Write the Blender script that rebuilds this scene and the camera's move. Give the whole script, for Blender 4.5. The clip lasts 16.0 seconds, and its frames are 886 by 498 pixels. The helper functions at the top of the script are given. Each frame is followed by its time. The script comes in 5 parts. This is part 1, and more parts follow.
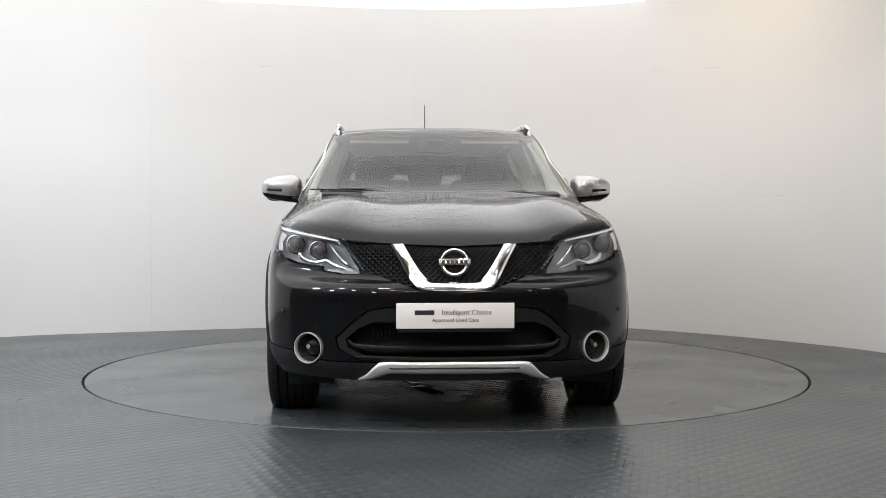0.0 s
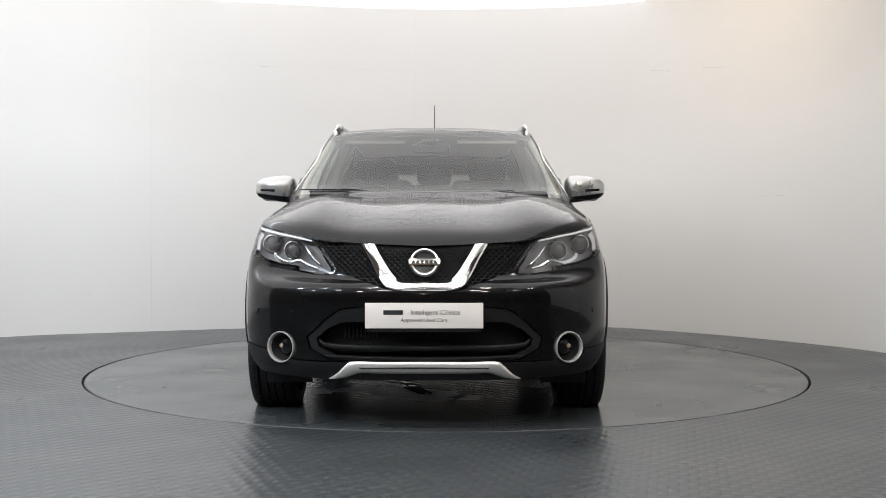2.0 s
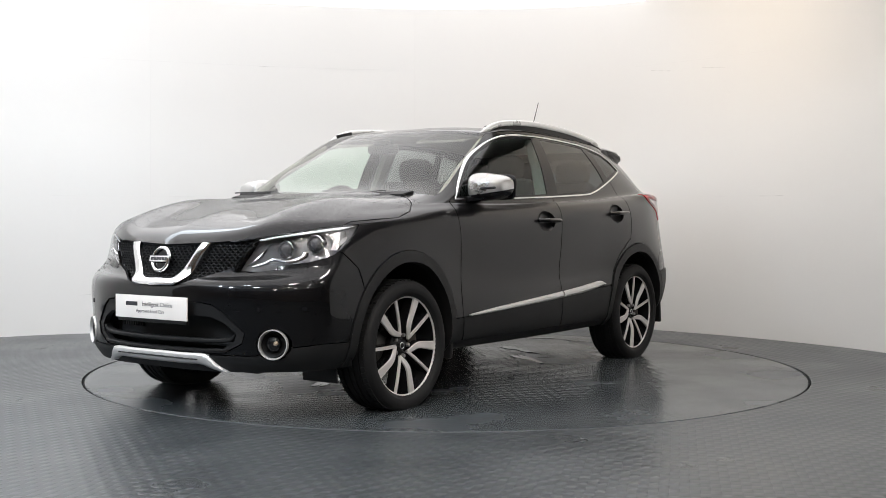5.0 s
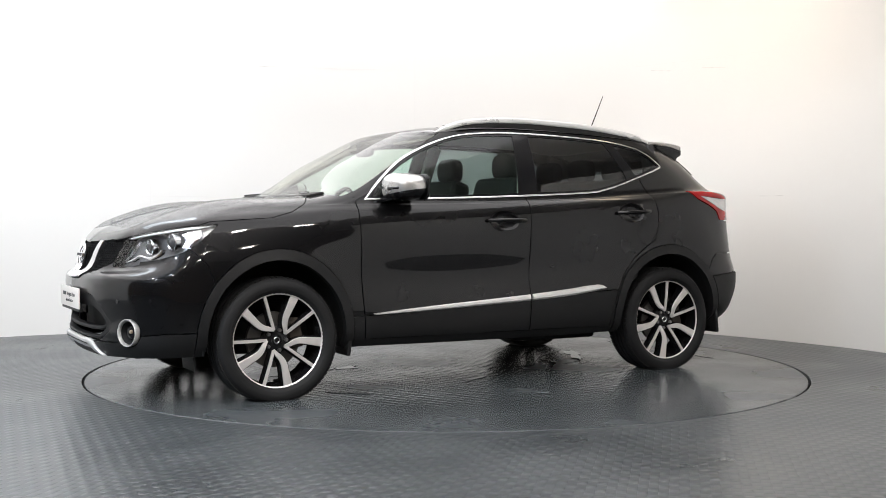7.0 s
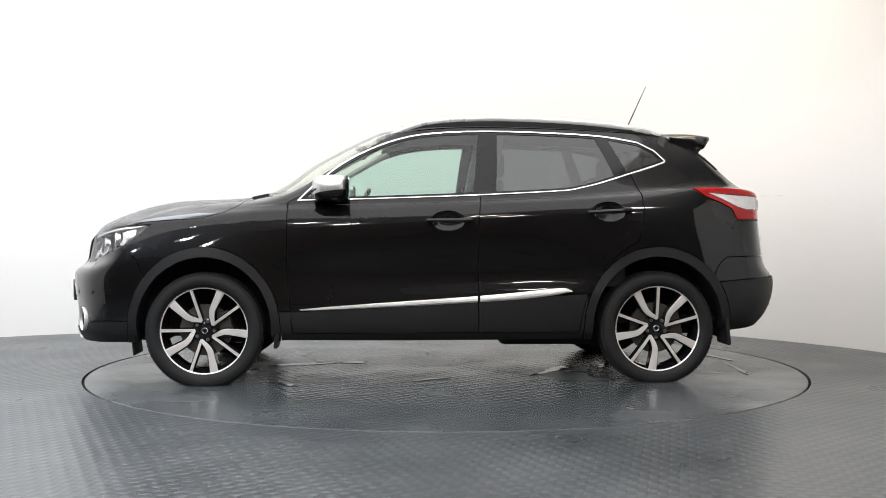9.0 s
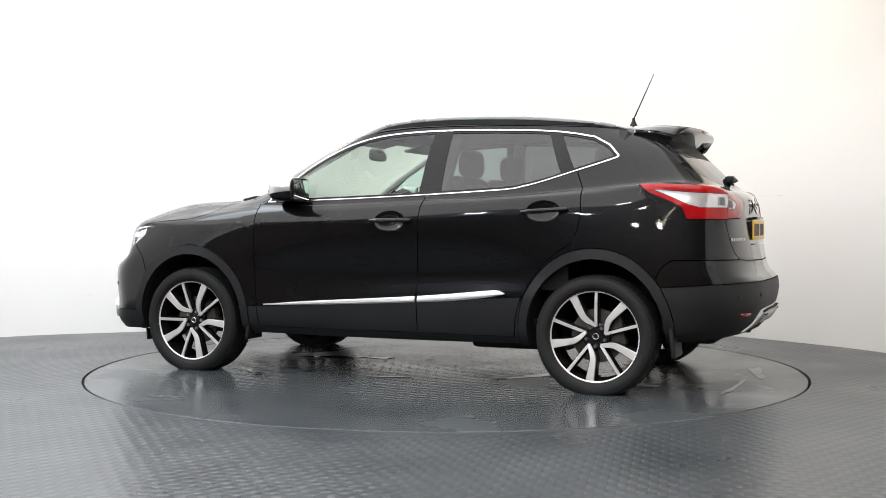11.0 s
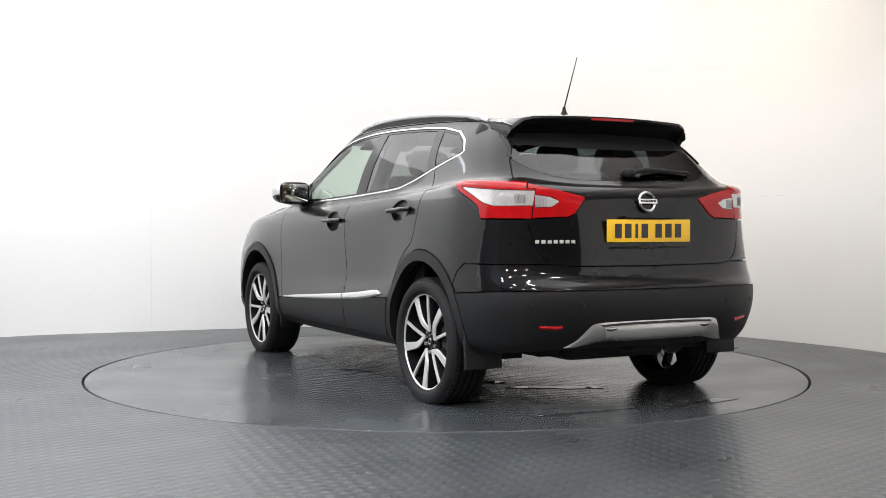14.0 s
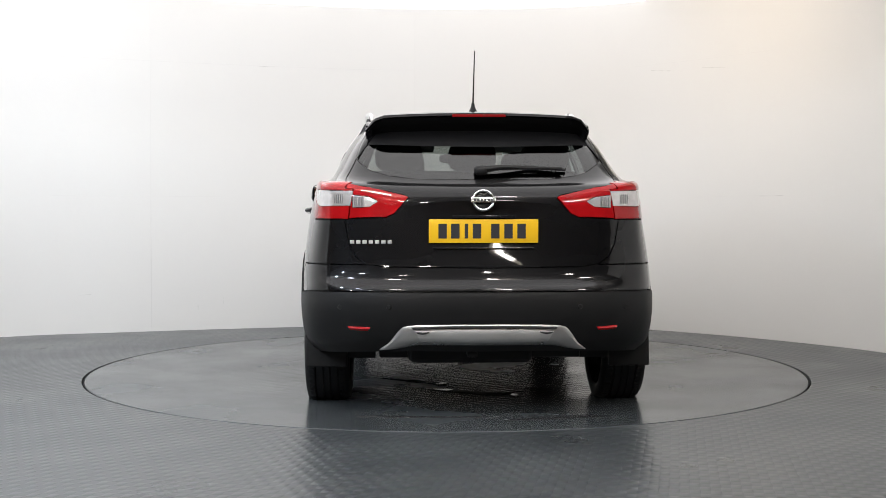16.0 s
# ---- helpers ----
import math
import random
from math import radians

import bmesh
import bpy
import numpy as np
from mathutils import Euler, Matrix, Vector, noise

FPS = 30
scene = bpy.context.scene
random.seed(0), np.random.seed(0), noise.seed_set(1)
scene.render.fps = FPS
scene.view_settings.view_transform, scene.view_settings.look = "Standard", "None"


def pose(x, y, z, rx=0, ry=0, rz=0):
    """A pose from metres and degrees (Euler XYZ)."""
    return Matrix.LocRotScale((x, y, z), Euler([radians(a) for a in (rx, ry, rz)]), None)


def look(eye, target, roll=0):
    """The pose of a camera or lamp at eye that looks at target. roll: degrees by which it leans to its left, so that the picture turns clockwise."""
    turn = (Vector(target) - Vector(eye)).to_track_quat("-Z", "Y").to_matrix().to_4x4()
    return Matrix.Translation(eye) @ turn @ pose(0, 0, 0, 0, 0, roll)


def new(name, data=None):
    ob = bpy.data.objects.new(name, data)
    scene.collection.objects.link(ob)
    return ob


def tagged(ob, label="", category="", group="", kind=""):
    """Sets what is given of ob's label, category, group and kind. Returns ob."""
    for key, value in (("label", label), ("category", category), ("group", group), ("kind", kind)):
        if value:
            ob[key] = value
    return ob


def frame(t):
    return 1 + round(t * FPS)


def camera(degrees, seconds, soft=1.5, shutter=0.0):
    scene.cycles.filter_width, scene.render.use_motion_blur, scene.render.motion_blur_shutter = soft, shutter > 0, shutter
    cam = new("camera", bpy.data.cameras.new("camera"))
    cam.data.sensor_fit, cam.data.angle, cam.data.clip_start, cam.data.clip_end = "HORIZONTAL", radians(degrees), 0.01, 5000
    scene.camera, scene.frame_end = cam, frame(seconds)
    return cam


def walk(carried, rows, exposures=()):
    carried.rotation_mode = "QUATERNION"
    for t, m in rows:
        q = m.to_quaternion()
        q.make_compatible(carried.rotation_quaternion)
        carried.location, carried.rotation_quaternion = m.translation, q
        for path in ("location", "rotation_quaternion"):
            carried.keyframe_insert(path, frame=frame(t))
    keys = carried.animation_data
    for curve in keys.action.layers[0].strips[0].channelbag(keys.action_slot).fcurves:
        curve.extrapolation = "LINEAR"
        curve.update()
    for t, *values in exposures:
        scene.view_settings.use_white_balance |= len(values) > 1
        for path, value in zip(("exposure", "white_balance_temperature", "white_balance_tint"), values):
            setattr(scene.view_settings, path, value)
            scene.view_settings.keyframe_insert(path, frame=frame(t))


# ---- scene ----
# ---------------------------------------------------------------- camera
cam = camera(43.99, 16.0, soft=0.85)
CAM_POSE = pose(0.0, -7.159, 0.934, 88.69, 0.0, 0.16)
walk(cam, [(0.0, CAM_POSE), (16.0, CAM_POSE)],
     exposures=[(0.0, 0.2), (3.5, 0.2), (5.0, 0.33), (7.5, 0.65), (9.0, 0.71), (11.5, 0.75), (12.5, 0.73), (14.5, 0.56), (16.0, 0.32)])

# heading of the car on the turntable, degrees, by seconds
TURN = [(0.0, -86.75), (0.5, -86.75), (1.0, -86.75), (1.5, -87.67), (2.0, -90.11), (2.5, -94.21), (3.0, -99.73),
        (3.5, -106.03), (4.0, -112.46), (4.5, -118.87), (5.0, -125.23), (5.5, -131.65), (6.0, -138.05), (6.5, -144.45),
        (7.0, -150.87), (7.5, -157.29), (8.0, -163.71), (8.5, -170.15), (9.0, -176.5), (9.5, -183.07), (10.0, -189.64),
        (10.5, -196.2), (11.0, -202.77), (11.5, -209.34), (12.0, -215.74), (12.5, -222.15), (13.0, -228.65),
        (13.5, -235.13), (14.0, -241.6), (14.5, -248.08), (15.0, -254.54), (15.5, -261.01), (16.0, -267.48)]
AXIS = (-0.121, 0.092)   # the turntable's axis in the car's own space
DISC_R = 2.259

# ---------------------------------------------------------------- world and lights
world = bpy.data.worlds.new("world")
scene.world = world
world.use_nodes = True
world.node_tree.nodes["Background"].inputs[0].default_value = (0.05, 0.045, 0.04, 1)
world.node_tree.nodes["Background"].inputs[1].default_value = 0.15


def area_lamp(name, m, size_x, size_y, watts, colour):
    data = bpy.data.lights.new(name, "AREA")
    data.shape, data.size, data.size_y, data.energy, data.color = "RECTANGLE", size_x, size_y, watts, colour
    ob = new(name, data)
    ob.matrix_world = m
    return ob


# added cool fill that lifts the left wall; no known lamp there
area_lamp("added_cool_wall_fill", look((-2.9, 0.1, 2.86), (-3.3, 1.0, 0.6)), 1.8, 1.8, 41, (0.80, 0.90, 1.0))
area_lamp("warm_wall_lamp", look((1.75, 0.9, 2.86), (2.0, 2.1, 1.4)), 0.8, 0.8, 6.5, (1.0, 0.78, 0.52))
WARM, COOL = (1.0, 0.95, 0.89), (0.78, 0.89, 1.0)
# the last two cool ones are invented, added as fill for the left floor
HALL_AND_FILL_LAMPS = [(-2.6, -4.0, 26, COOL), (-0.9, -4.0, 24, WARM), (0.8, -4.0, 22, WARM), (2.5, -4.0, 12, WARM), (-2.9, -6.0, 24, COOL), (-1.0, -6.0, 20, WARM), (0.9, -6.0, 18, WARM),
              (2.8, -6.0, 10, WARM), (-2.4, -8.2, 20, WARM), (-0.4, -8.2, 20, WARM), (1.6, -8.2, 14, WARM), (-4.4, -3.9, 78, COOL), (-4.8, -5.6, 68, COOL)]
for lx, ly, watts, tint in HALL_AND_FILL_LAMPS:
    area_lamp("hall_and_fill_light", look((lx, ly, 3.33), (lx * 0.8, ly + 1.4, 0.0)), 0.32, 0.14, watts, tint)

# ---------------------------------------------------------------- materials
def material(name, colour, rough=0.5, metal=0.0, vary=0.0, scale=8.0, bump=0.0, bump_scale=60.0, coat=0.0, rough_vary=0.0,
             emit=None, strength=0.0, transmission=0.0, ior=1.5):
    m = bpy.data.materials.new(name)
    m.use_nodes = True
    nt = m.node_tree
    p = nt.nodes["Principled BSDF"]
    p.inputs["Base Color"].default_value = (*colour, 1)
    p.inputs["Roughness"].default_value = rough
    p.inputs["Metallic"].default_value = metal
    p.inputs["Coat Weight"].default_value = coat
    if "plastic" in name or "rubber" in name:
        p.inputs["Specular IOR Level"].default_value = 0.3
    if coat:
        p.inputs["Specular IOR Level"].default_value = 0.06
        p.inputs["Coat IOR"].default_value = 1.39
    p.inputs["Coat Roughness"].default_value = 0.03
    p.inputs["Transmission Weight"].default_value = transmission
    p.inputs["IOR"].default_value = ior
    if emit:
        p.inputs["Emission Color"].default_value = (*emit, 1)
        p.inputs["Emission Strength"].default_value = strength
    if vary or bump or rough_vary:
        co = nt.nodes.new("ShaderNodeTexCoord")
    if vary or rough_vary:
        n = nt.nodes.new("ShaderNodeTexNoise")
        n.inputs["Scale"].default_value, n.inputs["Detail"].default_value = scale, 6
        nt.links.new(co.outputs["Object"], n.inputs["Vector"])
    if vary:
        mix = nt.nodes.new("ShaderNodeMix")
        mix.data_type = "RGBA"
        mix.inputs[6].default_value = (*[c * (1 - vary) for c in colour], 1)
        mix.inputs[7].default_value = (*[min(1, c * (1 + vary)) for c in colour], 1)
        nt.links.new(n.outputs["Fac"], mix.inputs[0])
        nt.links.new(mix.outputs[2], p.inputs["Base Color"])
    if rough_vary:
        r = nt.nodes.new("ShaderNodeMapRange")
        r.inputs[1].default_value, r.inputs[2].default_value = 0.3, 0.7
        r.inputs[3].default_value, r.inputs[4].default_value = max(0, rough - rough_vary), rough + rough_vary
        nt.links.new(n.outputs["Fac"], r.inputs[0])
        nt.links.new(r.outputs[0], p.inputs["Roughness"])
    if bump:
        n2 = nt.nodes.new("ShaderNodeTexNoise")
        n2.inputs["Scale"].default_value, n2.inputs["Detail"].default_value = bump_scale, 3
        nt.links.new(co.outputs["Object"], n2.inputs["Vector"])
        b = nt.nodes.new("ShaderNodeBump")
        b.inputs["Strength"].default_value, b.inputs["Distance"].default_value = bump, 0.002
        nt.links.new(n2.outputs["Fac"], b.inputs["Height"])
        nt.links.new(b.outputs[0], p.inputs["Normal"])
    return m


PAINT = material("black_metallic_paint", (0.0062, 0.0061, 0.0068), 0.34, 0.5, 0.25, 3.0, coat=1.0)
ROOF_GLASS = material("black_roof_glass", (0.004, 0.004, 0.0045), 0.06, 0, 0.2, 6.0)
BLACK_PLASTIC = material("textured_black_plastic", (0.0085, 0.0085, 0.009), 0.5, 0, 0.25, 5.0, 0.25, 500)
GLOSS_BLACK = material("gloss_black_plastic", (0.008, 0.008, 0.009), 0.12, 0, 0.2, 6.0)
DARK = material("dark_cavity", (0.006, 0.006, 0.007), 0.8, 0, 0.3, 6.0)
CHROME = material("chrome", (0.86, 0.86, 0.87), 0.14, 1.0, 0.05, 9.0, rough_vary=0.03)
MIRROR_CAP = material("brushed_silver_cap", (0.55, 0.54, 0.53), 0.3, 0.8, 0.1, 6.0, rough_vary=0.06)
RAIL = material("satin_rail_metal", (0.70, 0.70, 0.69), 0.3, 0.4, 0.08, 6.0, rough_vary=0.05)
GRILLE_BLACK = material("grille_plastic", (0.005, 0.005, 0.006), 0.55, 0, 0.2, 20.0)
SATIN = material("satin_silver", (0.66, 0.65, 0.64), 0.42, 0.6, 0.08, 6.0, rough_vary=0.06)
MACHINED = material("machined_alloy", (0.66, 0.63, 0.615), 0.42, 0.55, 0.06, 20.0, rough_vary=0.06)
RIM_BLACK = material("gloss_black_alloy", (0.012, 0.012, 0.013), 0.22, 0.2, 0.2, 9.0, coat=0.6)
RUBBER = material("tyre_rubber", (0.008, 0.008, 0.0085), 0.7, 0, 0.35, 7.0, 0.4, 90)
DISC_STEEL = material("dull_brake_disc", (0.10, 0.095, 0.09), 0.45, 0.8, 0.2, 9.0)
STEEL = material("brake_steel", (0.32, 0.31, 0.3), 0.35, 1.0, 0.2, 9.0)
RUST = material("rusty_steel", (0.045, 0.036, 0.03), 0.7, 0.4, 0.4, 14.0)
TRIM_GREY = material("grey_cabin_trim", (0.35, 0.34, 0.32), 0.7, 0, 0.15, 4.0)
SEAT_CLOTH = material("black_seat_cloth", (0.022, 0.022, 0.024), 0.85, 0, 0.3, 30.0, 0.4, 300)
DASH = material("dark_dash_plastic", (0.03, 0.03, 0.032), 0.6, 0, 0.2, 10.0)
RED = material("red_lens", (0.32, 0.005, 0.007), 0.12, 0, 0.35, 14.0, 0.5, 160, coat=1.0)
RED_DARK = material("dark_red_lens", (0.3, 0.008, 0.01), 0.1, 0, 0.1, 20.0, coat=1.0)
CLEAR_LENS = material("frosted_clear_lens", (0.66, 0.64, 0.64), 0.16, 0.5, 0.25, 30.0, 0.6, 70, coat=1.0)
WHITE_PLATE = material("white_card_plate", (0.78, 0.74, 0.71), 0.3, 0, 0.03, 4.0)
YELLOW_PLATE = material("yellow_plate", (0.78, 0.46, 0.015), 0.3, 0, 0.05, 6.0)
INK = material("dark_ink", (0.02, 0.02, 0.025), 0.5, 0, 0.1, 30.0)
LAMP_SILVER = material("lamp_reflector", (0.8, 0.8, 0.82), 0.18, 1.0, 0.1, 30.0)
LAMP_GREY = material("lamp_bezel_grey", (0.30, 0.30, 0.31), 0.28, 0.5, 0.2, 20.0)
AMBER = material("amber_bulb", (0.34, 0.27, 0.20), 0.15, 0, 0.1, 20.0)
PROJECTOR = material("projector_glass", (0.13, 0.13, 0.135), 0.06, 0.35, 0.3, 30.0)
DRL = material("white_light_guide", (0.85, 0.88, 0.9), 0.15, 0, 0.03, 20.0)


def glass_material(name, tint, gloss=0.02, base=0.0):
    """Thin glazing: tinted see-through sheet with a mirror-like face."""
    m = bpy.data.materials.new(name)
    m.use_nodes = True
    nt = m.node_tree
    nt.nodes.remove(nt.nodes["Principled BSDF"])
    out = nt.nodes["Material Output"]
    tr = nt.nodes.new("ShaderNodeBsdfTransparent")
    tr.inputs[0].default_value = (*tint, 1)
    gl = nt.nodes.new("ShaderNodeBsdfGlossy")
    gl.inputs["Roughness"].default_value = gloss
    lw = nt.nodes.new("ShaderNodeLayerWeight")
    power = nt.nodes.new("ShaderNodeMath")
    power.operation, power.inputs[1].default_value = "POWER", 5.0
    lw.inputs["Blend"].default_value = 0.5
    fr = nt.nodes.new("ShaderNodeMath")
    fr.operation, fr.inputs[1].default_value, fr.inputs[2].default_value = "MULTIPLY_ADD", 0.9, 0.06 + base
    mix = nt.nodes.new("ShaderNodeMixShader")
    nt.links.new(lw.outputs["Facing"], power.inputs[0])
    nt.links.new(power.outputs[0], fr.inputs[0])
    nt.links.new(fr.outputs[0], mix.inputs[0])
    nt.links.new(tr.outputs[0], mix.inputs[1])
    nt.links.new(gl.outputs[0], mix.inputs[2])
    nt.links.new(mix.outputs[0], out.inputs[0])
    return m


GLASS = glass_material("green_tinted_glass", (0.66, 0.8, 0.74))
WS_GLASS = glass_material("windscreen_glass", (0.84, 0.86, 0.79), 0.0, 0.042)
PRIVACY = glass_material("privacy_glass", (0.25, 0.28, 0.285), 0.0, 0.03)
LENS = glass_material("lamp_cover_glass", (0.93, 0.93, 0.94))


def wall_material():
    m = material("white_painted_wall", (0.8, 0.79, 0.77), 0.5, 0, 0.03, 0.6, 0.15, 25)
    return m


def floor_material(name, wet):
    """Dark grey tread rubber: small raised lozenges in alternating directions, worn and glossy, with damp patches.
    Shade between the lozenges is put into the colour.
    """
    m = bpy.data.materials.new(name)
    m.use_nodes = True
    nt = m.node_tree
    p = nt.nodes["Principled BSDF"]
    N, L = nt.nodes.new, nt.links.new
    co = N("ShaderNodeTexCoord")

    def mth(op, a, b=None):
        n = N("ShaderNodeMath")
        n.operation = op
        for i, v in enumerate((a, b)):
            if v is None:
                continue
            if isinstance(v, (int, float)):
                n.inputs[i].default_value = v
            else:
                L(v, n.inputs[i])
        return n.outputs[0]
    sx = N("ShaderNodeSeparateXYZ")
    rot = N("ShaderNodeMapping")
    rot.inputs["Rotation"].default_value = (0, 0, radians(12))
    L(co.outputs["Object"], rot.inputs["Vector"])
    L(rot.outputs[0], sx.inputs[0])
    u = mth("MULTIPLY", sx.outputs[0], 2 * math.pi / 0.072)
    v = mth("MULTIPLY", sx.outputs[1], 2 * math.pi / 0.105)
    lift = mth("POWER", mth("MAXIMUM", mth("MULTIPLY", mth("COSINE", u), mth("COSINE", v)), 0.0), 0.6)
    big = N("ShaderNodeTexNoise")
    big.inputs["Scale"].default_value, big.inputs["Detail"].default_value = 1.3, 7
    L(co.outputs["Object"], big.inputs["Vector"])
    fine = N("ShaderNodeTexNoise")
    fine.inputs["Scale"].default_value, fine.inputs["Detail"].default_value = 40, 4
    L(co.outputs["Object"], fine.inputs["Vector"])
    ramp = N("ShaderNodeValToRGB")
    ramp.color_ramp.elements[0].position, ramp.color_ramp.elements[0].color = 0.3, (0.052, 0.059, 0.065, 1)
    ramp.color_ramp.elements[1].position, ramp.color_ramp.elements[1].color = 0.75, (0.088, 0.098, 0.105, 1)
    L(big.outputs["Fac"], ramp.inputs[0])
    mix = N("ShaderNodeMix")
    mix.data_type, mix.blend_type = "RGBA", "MULTIPLY"
    mix.inputs[0].default_value = 0.4
    L(ramp.outputs[0], mix.inputs[6])
    L(fine.outputs["Color"], mix.inputs[7])
    # shade between the lozenges, multiplied into the base colour
    groove_shade = N("ShaderNodeMix")
    groove_shade.data_type, groove_shade.blend_type = "RGBA", "MULTIPLY"
    groove_shade.inputs[0].default_value = 0.15 if wet else 0.4
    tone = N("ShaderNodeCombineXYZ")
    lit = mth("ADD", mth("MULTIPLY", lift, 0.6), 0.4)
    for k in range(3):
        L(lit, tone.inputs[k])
    L(mix.outputs[2], groove_shade.inputs[6])
    L(tone.outputs[0], groove_shade.inputs[7])
    L(groove_shade.outputs[2], p.inputs["Base Color"])
    rr = N("ShaderNodeMapRange")
    rr.inputs[1].default_value, rr.inputs[2].default_value = 0.35, 0.65
    rr.inputs[3].default_value, rr.inputs[4].default_value = (0.17, 0.30) if wet else (0.27, 0.37)
    L(big.outputs["Fac"], rr.inputs[0])
    L(rr.outputs[0], p.inputs["Roughness"])
    p.inputs["Specular IOR Level"].default_value = 0.42
    b = N("ShaderNodeBump")
    b.inputs["Strength"].default_value, b.inputs["Distance"].default_value = (0.5 if wet else 0.6), 0.003
    if wet:   # the tread is worn smooth towards the edge of the disc
        far = N("ShaderNodeVectorMath")
        far.operation = "LENGTH"
        L(co.outputs["Object"], far.inputs[0])
        worn = N("ShaderNodeMapRange")
        worn.inputs[1].default_value, worn.inputs[2].default_value = 1.35, 1.75
        worn.inputs[3].default_value, worn.inputs[4].default_value = 1.0, 0.12
        L(mth("ADD", far.outputs["Value"], mth("MULTIPLY", big.outputs["Fac"], 0.25)), worn.inputs[0])
        L(mth("MULTIPLY", lift, worn.outputs[0]), b.inputs["Height"])
    else:
        L(lift, b.inputs["Height"])
    L(b.outputs[0], p.inputs["Normal"])
    return m


WALL = wall_material()
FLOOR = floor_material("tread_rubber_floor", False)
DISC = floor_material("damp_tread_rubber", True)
# near-black colour carries the shade inside the gap round the disc
GAP = material("gap_shadow_rubber", (0.01, 0.01, 0.01), 0.8, 0, 0.2, 9)
CEIL = material("white_ceiling", (0.8, 0.78, 0.75), 0.7, 0, 0.05, 1.0)
ROOM_DARK = material("dim_brown_room_wall", (0.17, 0.105, 0.06), 0.8, 0, 0.4, 0.8)
SOFTBOX = material("softbox_cloth", (0.8, 0.8, 0.8), 0.6, 0, 0.02, 3.0, emit=(1.0, 0.978, 0.982), strength=1.36)
SPOT = material("spot_lamp_face", (0.9, 0.9, 0.9), 0.4, 0, 0.02, 3.0, emit=(1.0, 0.9, 0.75), strength=6.0)
WATER = material("water", (0.04, 0.04, 0.042), 0.09, 0, 0.2, 6.0, ior=1.33)
DROP = material("water_drop", (0.02, 0.02, 0.022), 0.05, 0, 0.2, 20.0, ior=1.33)
SEAM = material("seam_filler", (0.775, 0.765, 0.745), 0.6, 0, 0.05, 9.0)
SCUFF = material("grey_scuff", (0.72, 0.71, 0.69), 0.7, 0, 0.3, 20.0)


# ---------------------------------------------------------------- mesh helpers
def part(name, bm, mat, parent=None, label="", smooth=True, angle=35):
    me = bpy.data.meshes.new(name)
    for f in bm.faces:
        f.smooth = smooth
    bm.to_mesh(me)
    bm.free()
    me.materials.append(mat)
    if smooth:
        me.set_sharp_from_angle(angle=radians(angle))
    ob = new(name, me)
    if parent:
        ob.parent = parent
    if label:
        ob["label"] = label
    return ob


def share(name, source, parent, m):
    ob = new(name, source.data)
    ob.parent = parent
    ob.matrix_basis = m
    return ob


def bevel_box(bm, size, m=Matrix(), bevel=0.0, seg=2):
    r = bmesh.ops.create_cube(bm, size=1.0)
    vs = r["verts"]
    bmesh.ops.scale(bm, vec=size, verts=vs)
    if bevel:
        es = list({e for v in vs for e in v.link_edges})
        r2 = bmesh.ops.bevel(bm, geom=es, offset=bevel, segments=seg, profile=0.6, affect="EDGES")
        vs = list({v for f in r2["faces"] for v in f.verts} | {v for v in vs if v.is_valid})
    bmesh.ops.transform(bm, matrix=m, verts=vs)
    return bm


def box(size, m=Matrix(), bevel=0.0, seg=2):
    return bevel_box(bmesh.new(), size, m, bevel, seg)


def lathe(profile, seg=48, axis="Y"):
    """Turn (radius, along) pairs round an axis."""
    bm = bmesh.new()
    rings = []
    for r, a in profile:
        ring = []
        for i in range(seg):
            t = 2 * math.pi * i / seg
            c, s = r * math.cos(t), r * math.sin(t)
            ring.append(bm.verts.new((c, a, s) if axis == "Y" else ((a, c, s) if axis == "X" else (c, s, a))))
        rings.append(ring)
    for a, b in zip(rings, rings[1:]):
        for i in range(seg):
            j = (i + 1) % seg
            bm.faces.new((a[i], a[j], b[j], b[i]))
    bmesh.ops.recalc_face_normals(bm, faces=bm.faces)
    return bm


def tube(points, radius, sides=8, close=False, flat=1.0, bm=None, up=(0, 0, 1)):
    """A rod of round or flattened section along points."""
    bm = bm or bmesh.new()
    pts = [Vector(p) for p in points]
    n = len(pts)
    rings = []
    for i, p in enumerate(pts):
        a = pts[(i - 1) % n] if (close or i) else p
        b = pts[(i + 1) % n] if (close or i < n - 1) else p
        d = (b - a).normalized()
        side = d.cross(Vector(up))
        side = side.normalized() if side.length > 1e-5 else Vector((1, 0, 0))
        top = side.cross(d)
        rad = radius(i / max(1, n - 1)) if callable(radius) else radius
        rings.append([bm.verts.new(p + side * (rad * flat * math.cos(2 * math.pi * k / sides)) + top * (rad * math.sin(2 * math.pi * k / sides)))
                      for k in range(sides)])
    m = n if close else n - 1
    for i in range(m):
        a, b = rings[i], rings[(i + 1) % n]
        for k in range(sides):
            j = (k + 1) % sides
            bm.faces.new((a[k], a[j], b[j], b[k]))
    if not close:
        bm.faces.new(rings[0][::-1])
        bm.faces.new(rings[-1])
    bmesh.ops.recalc_face_normals(bm, faces=bm.faces)
    return bm


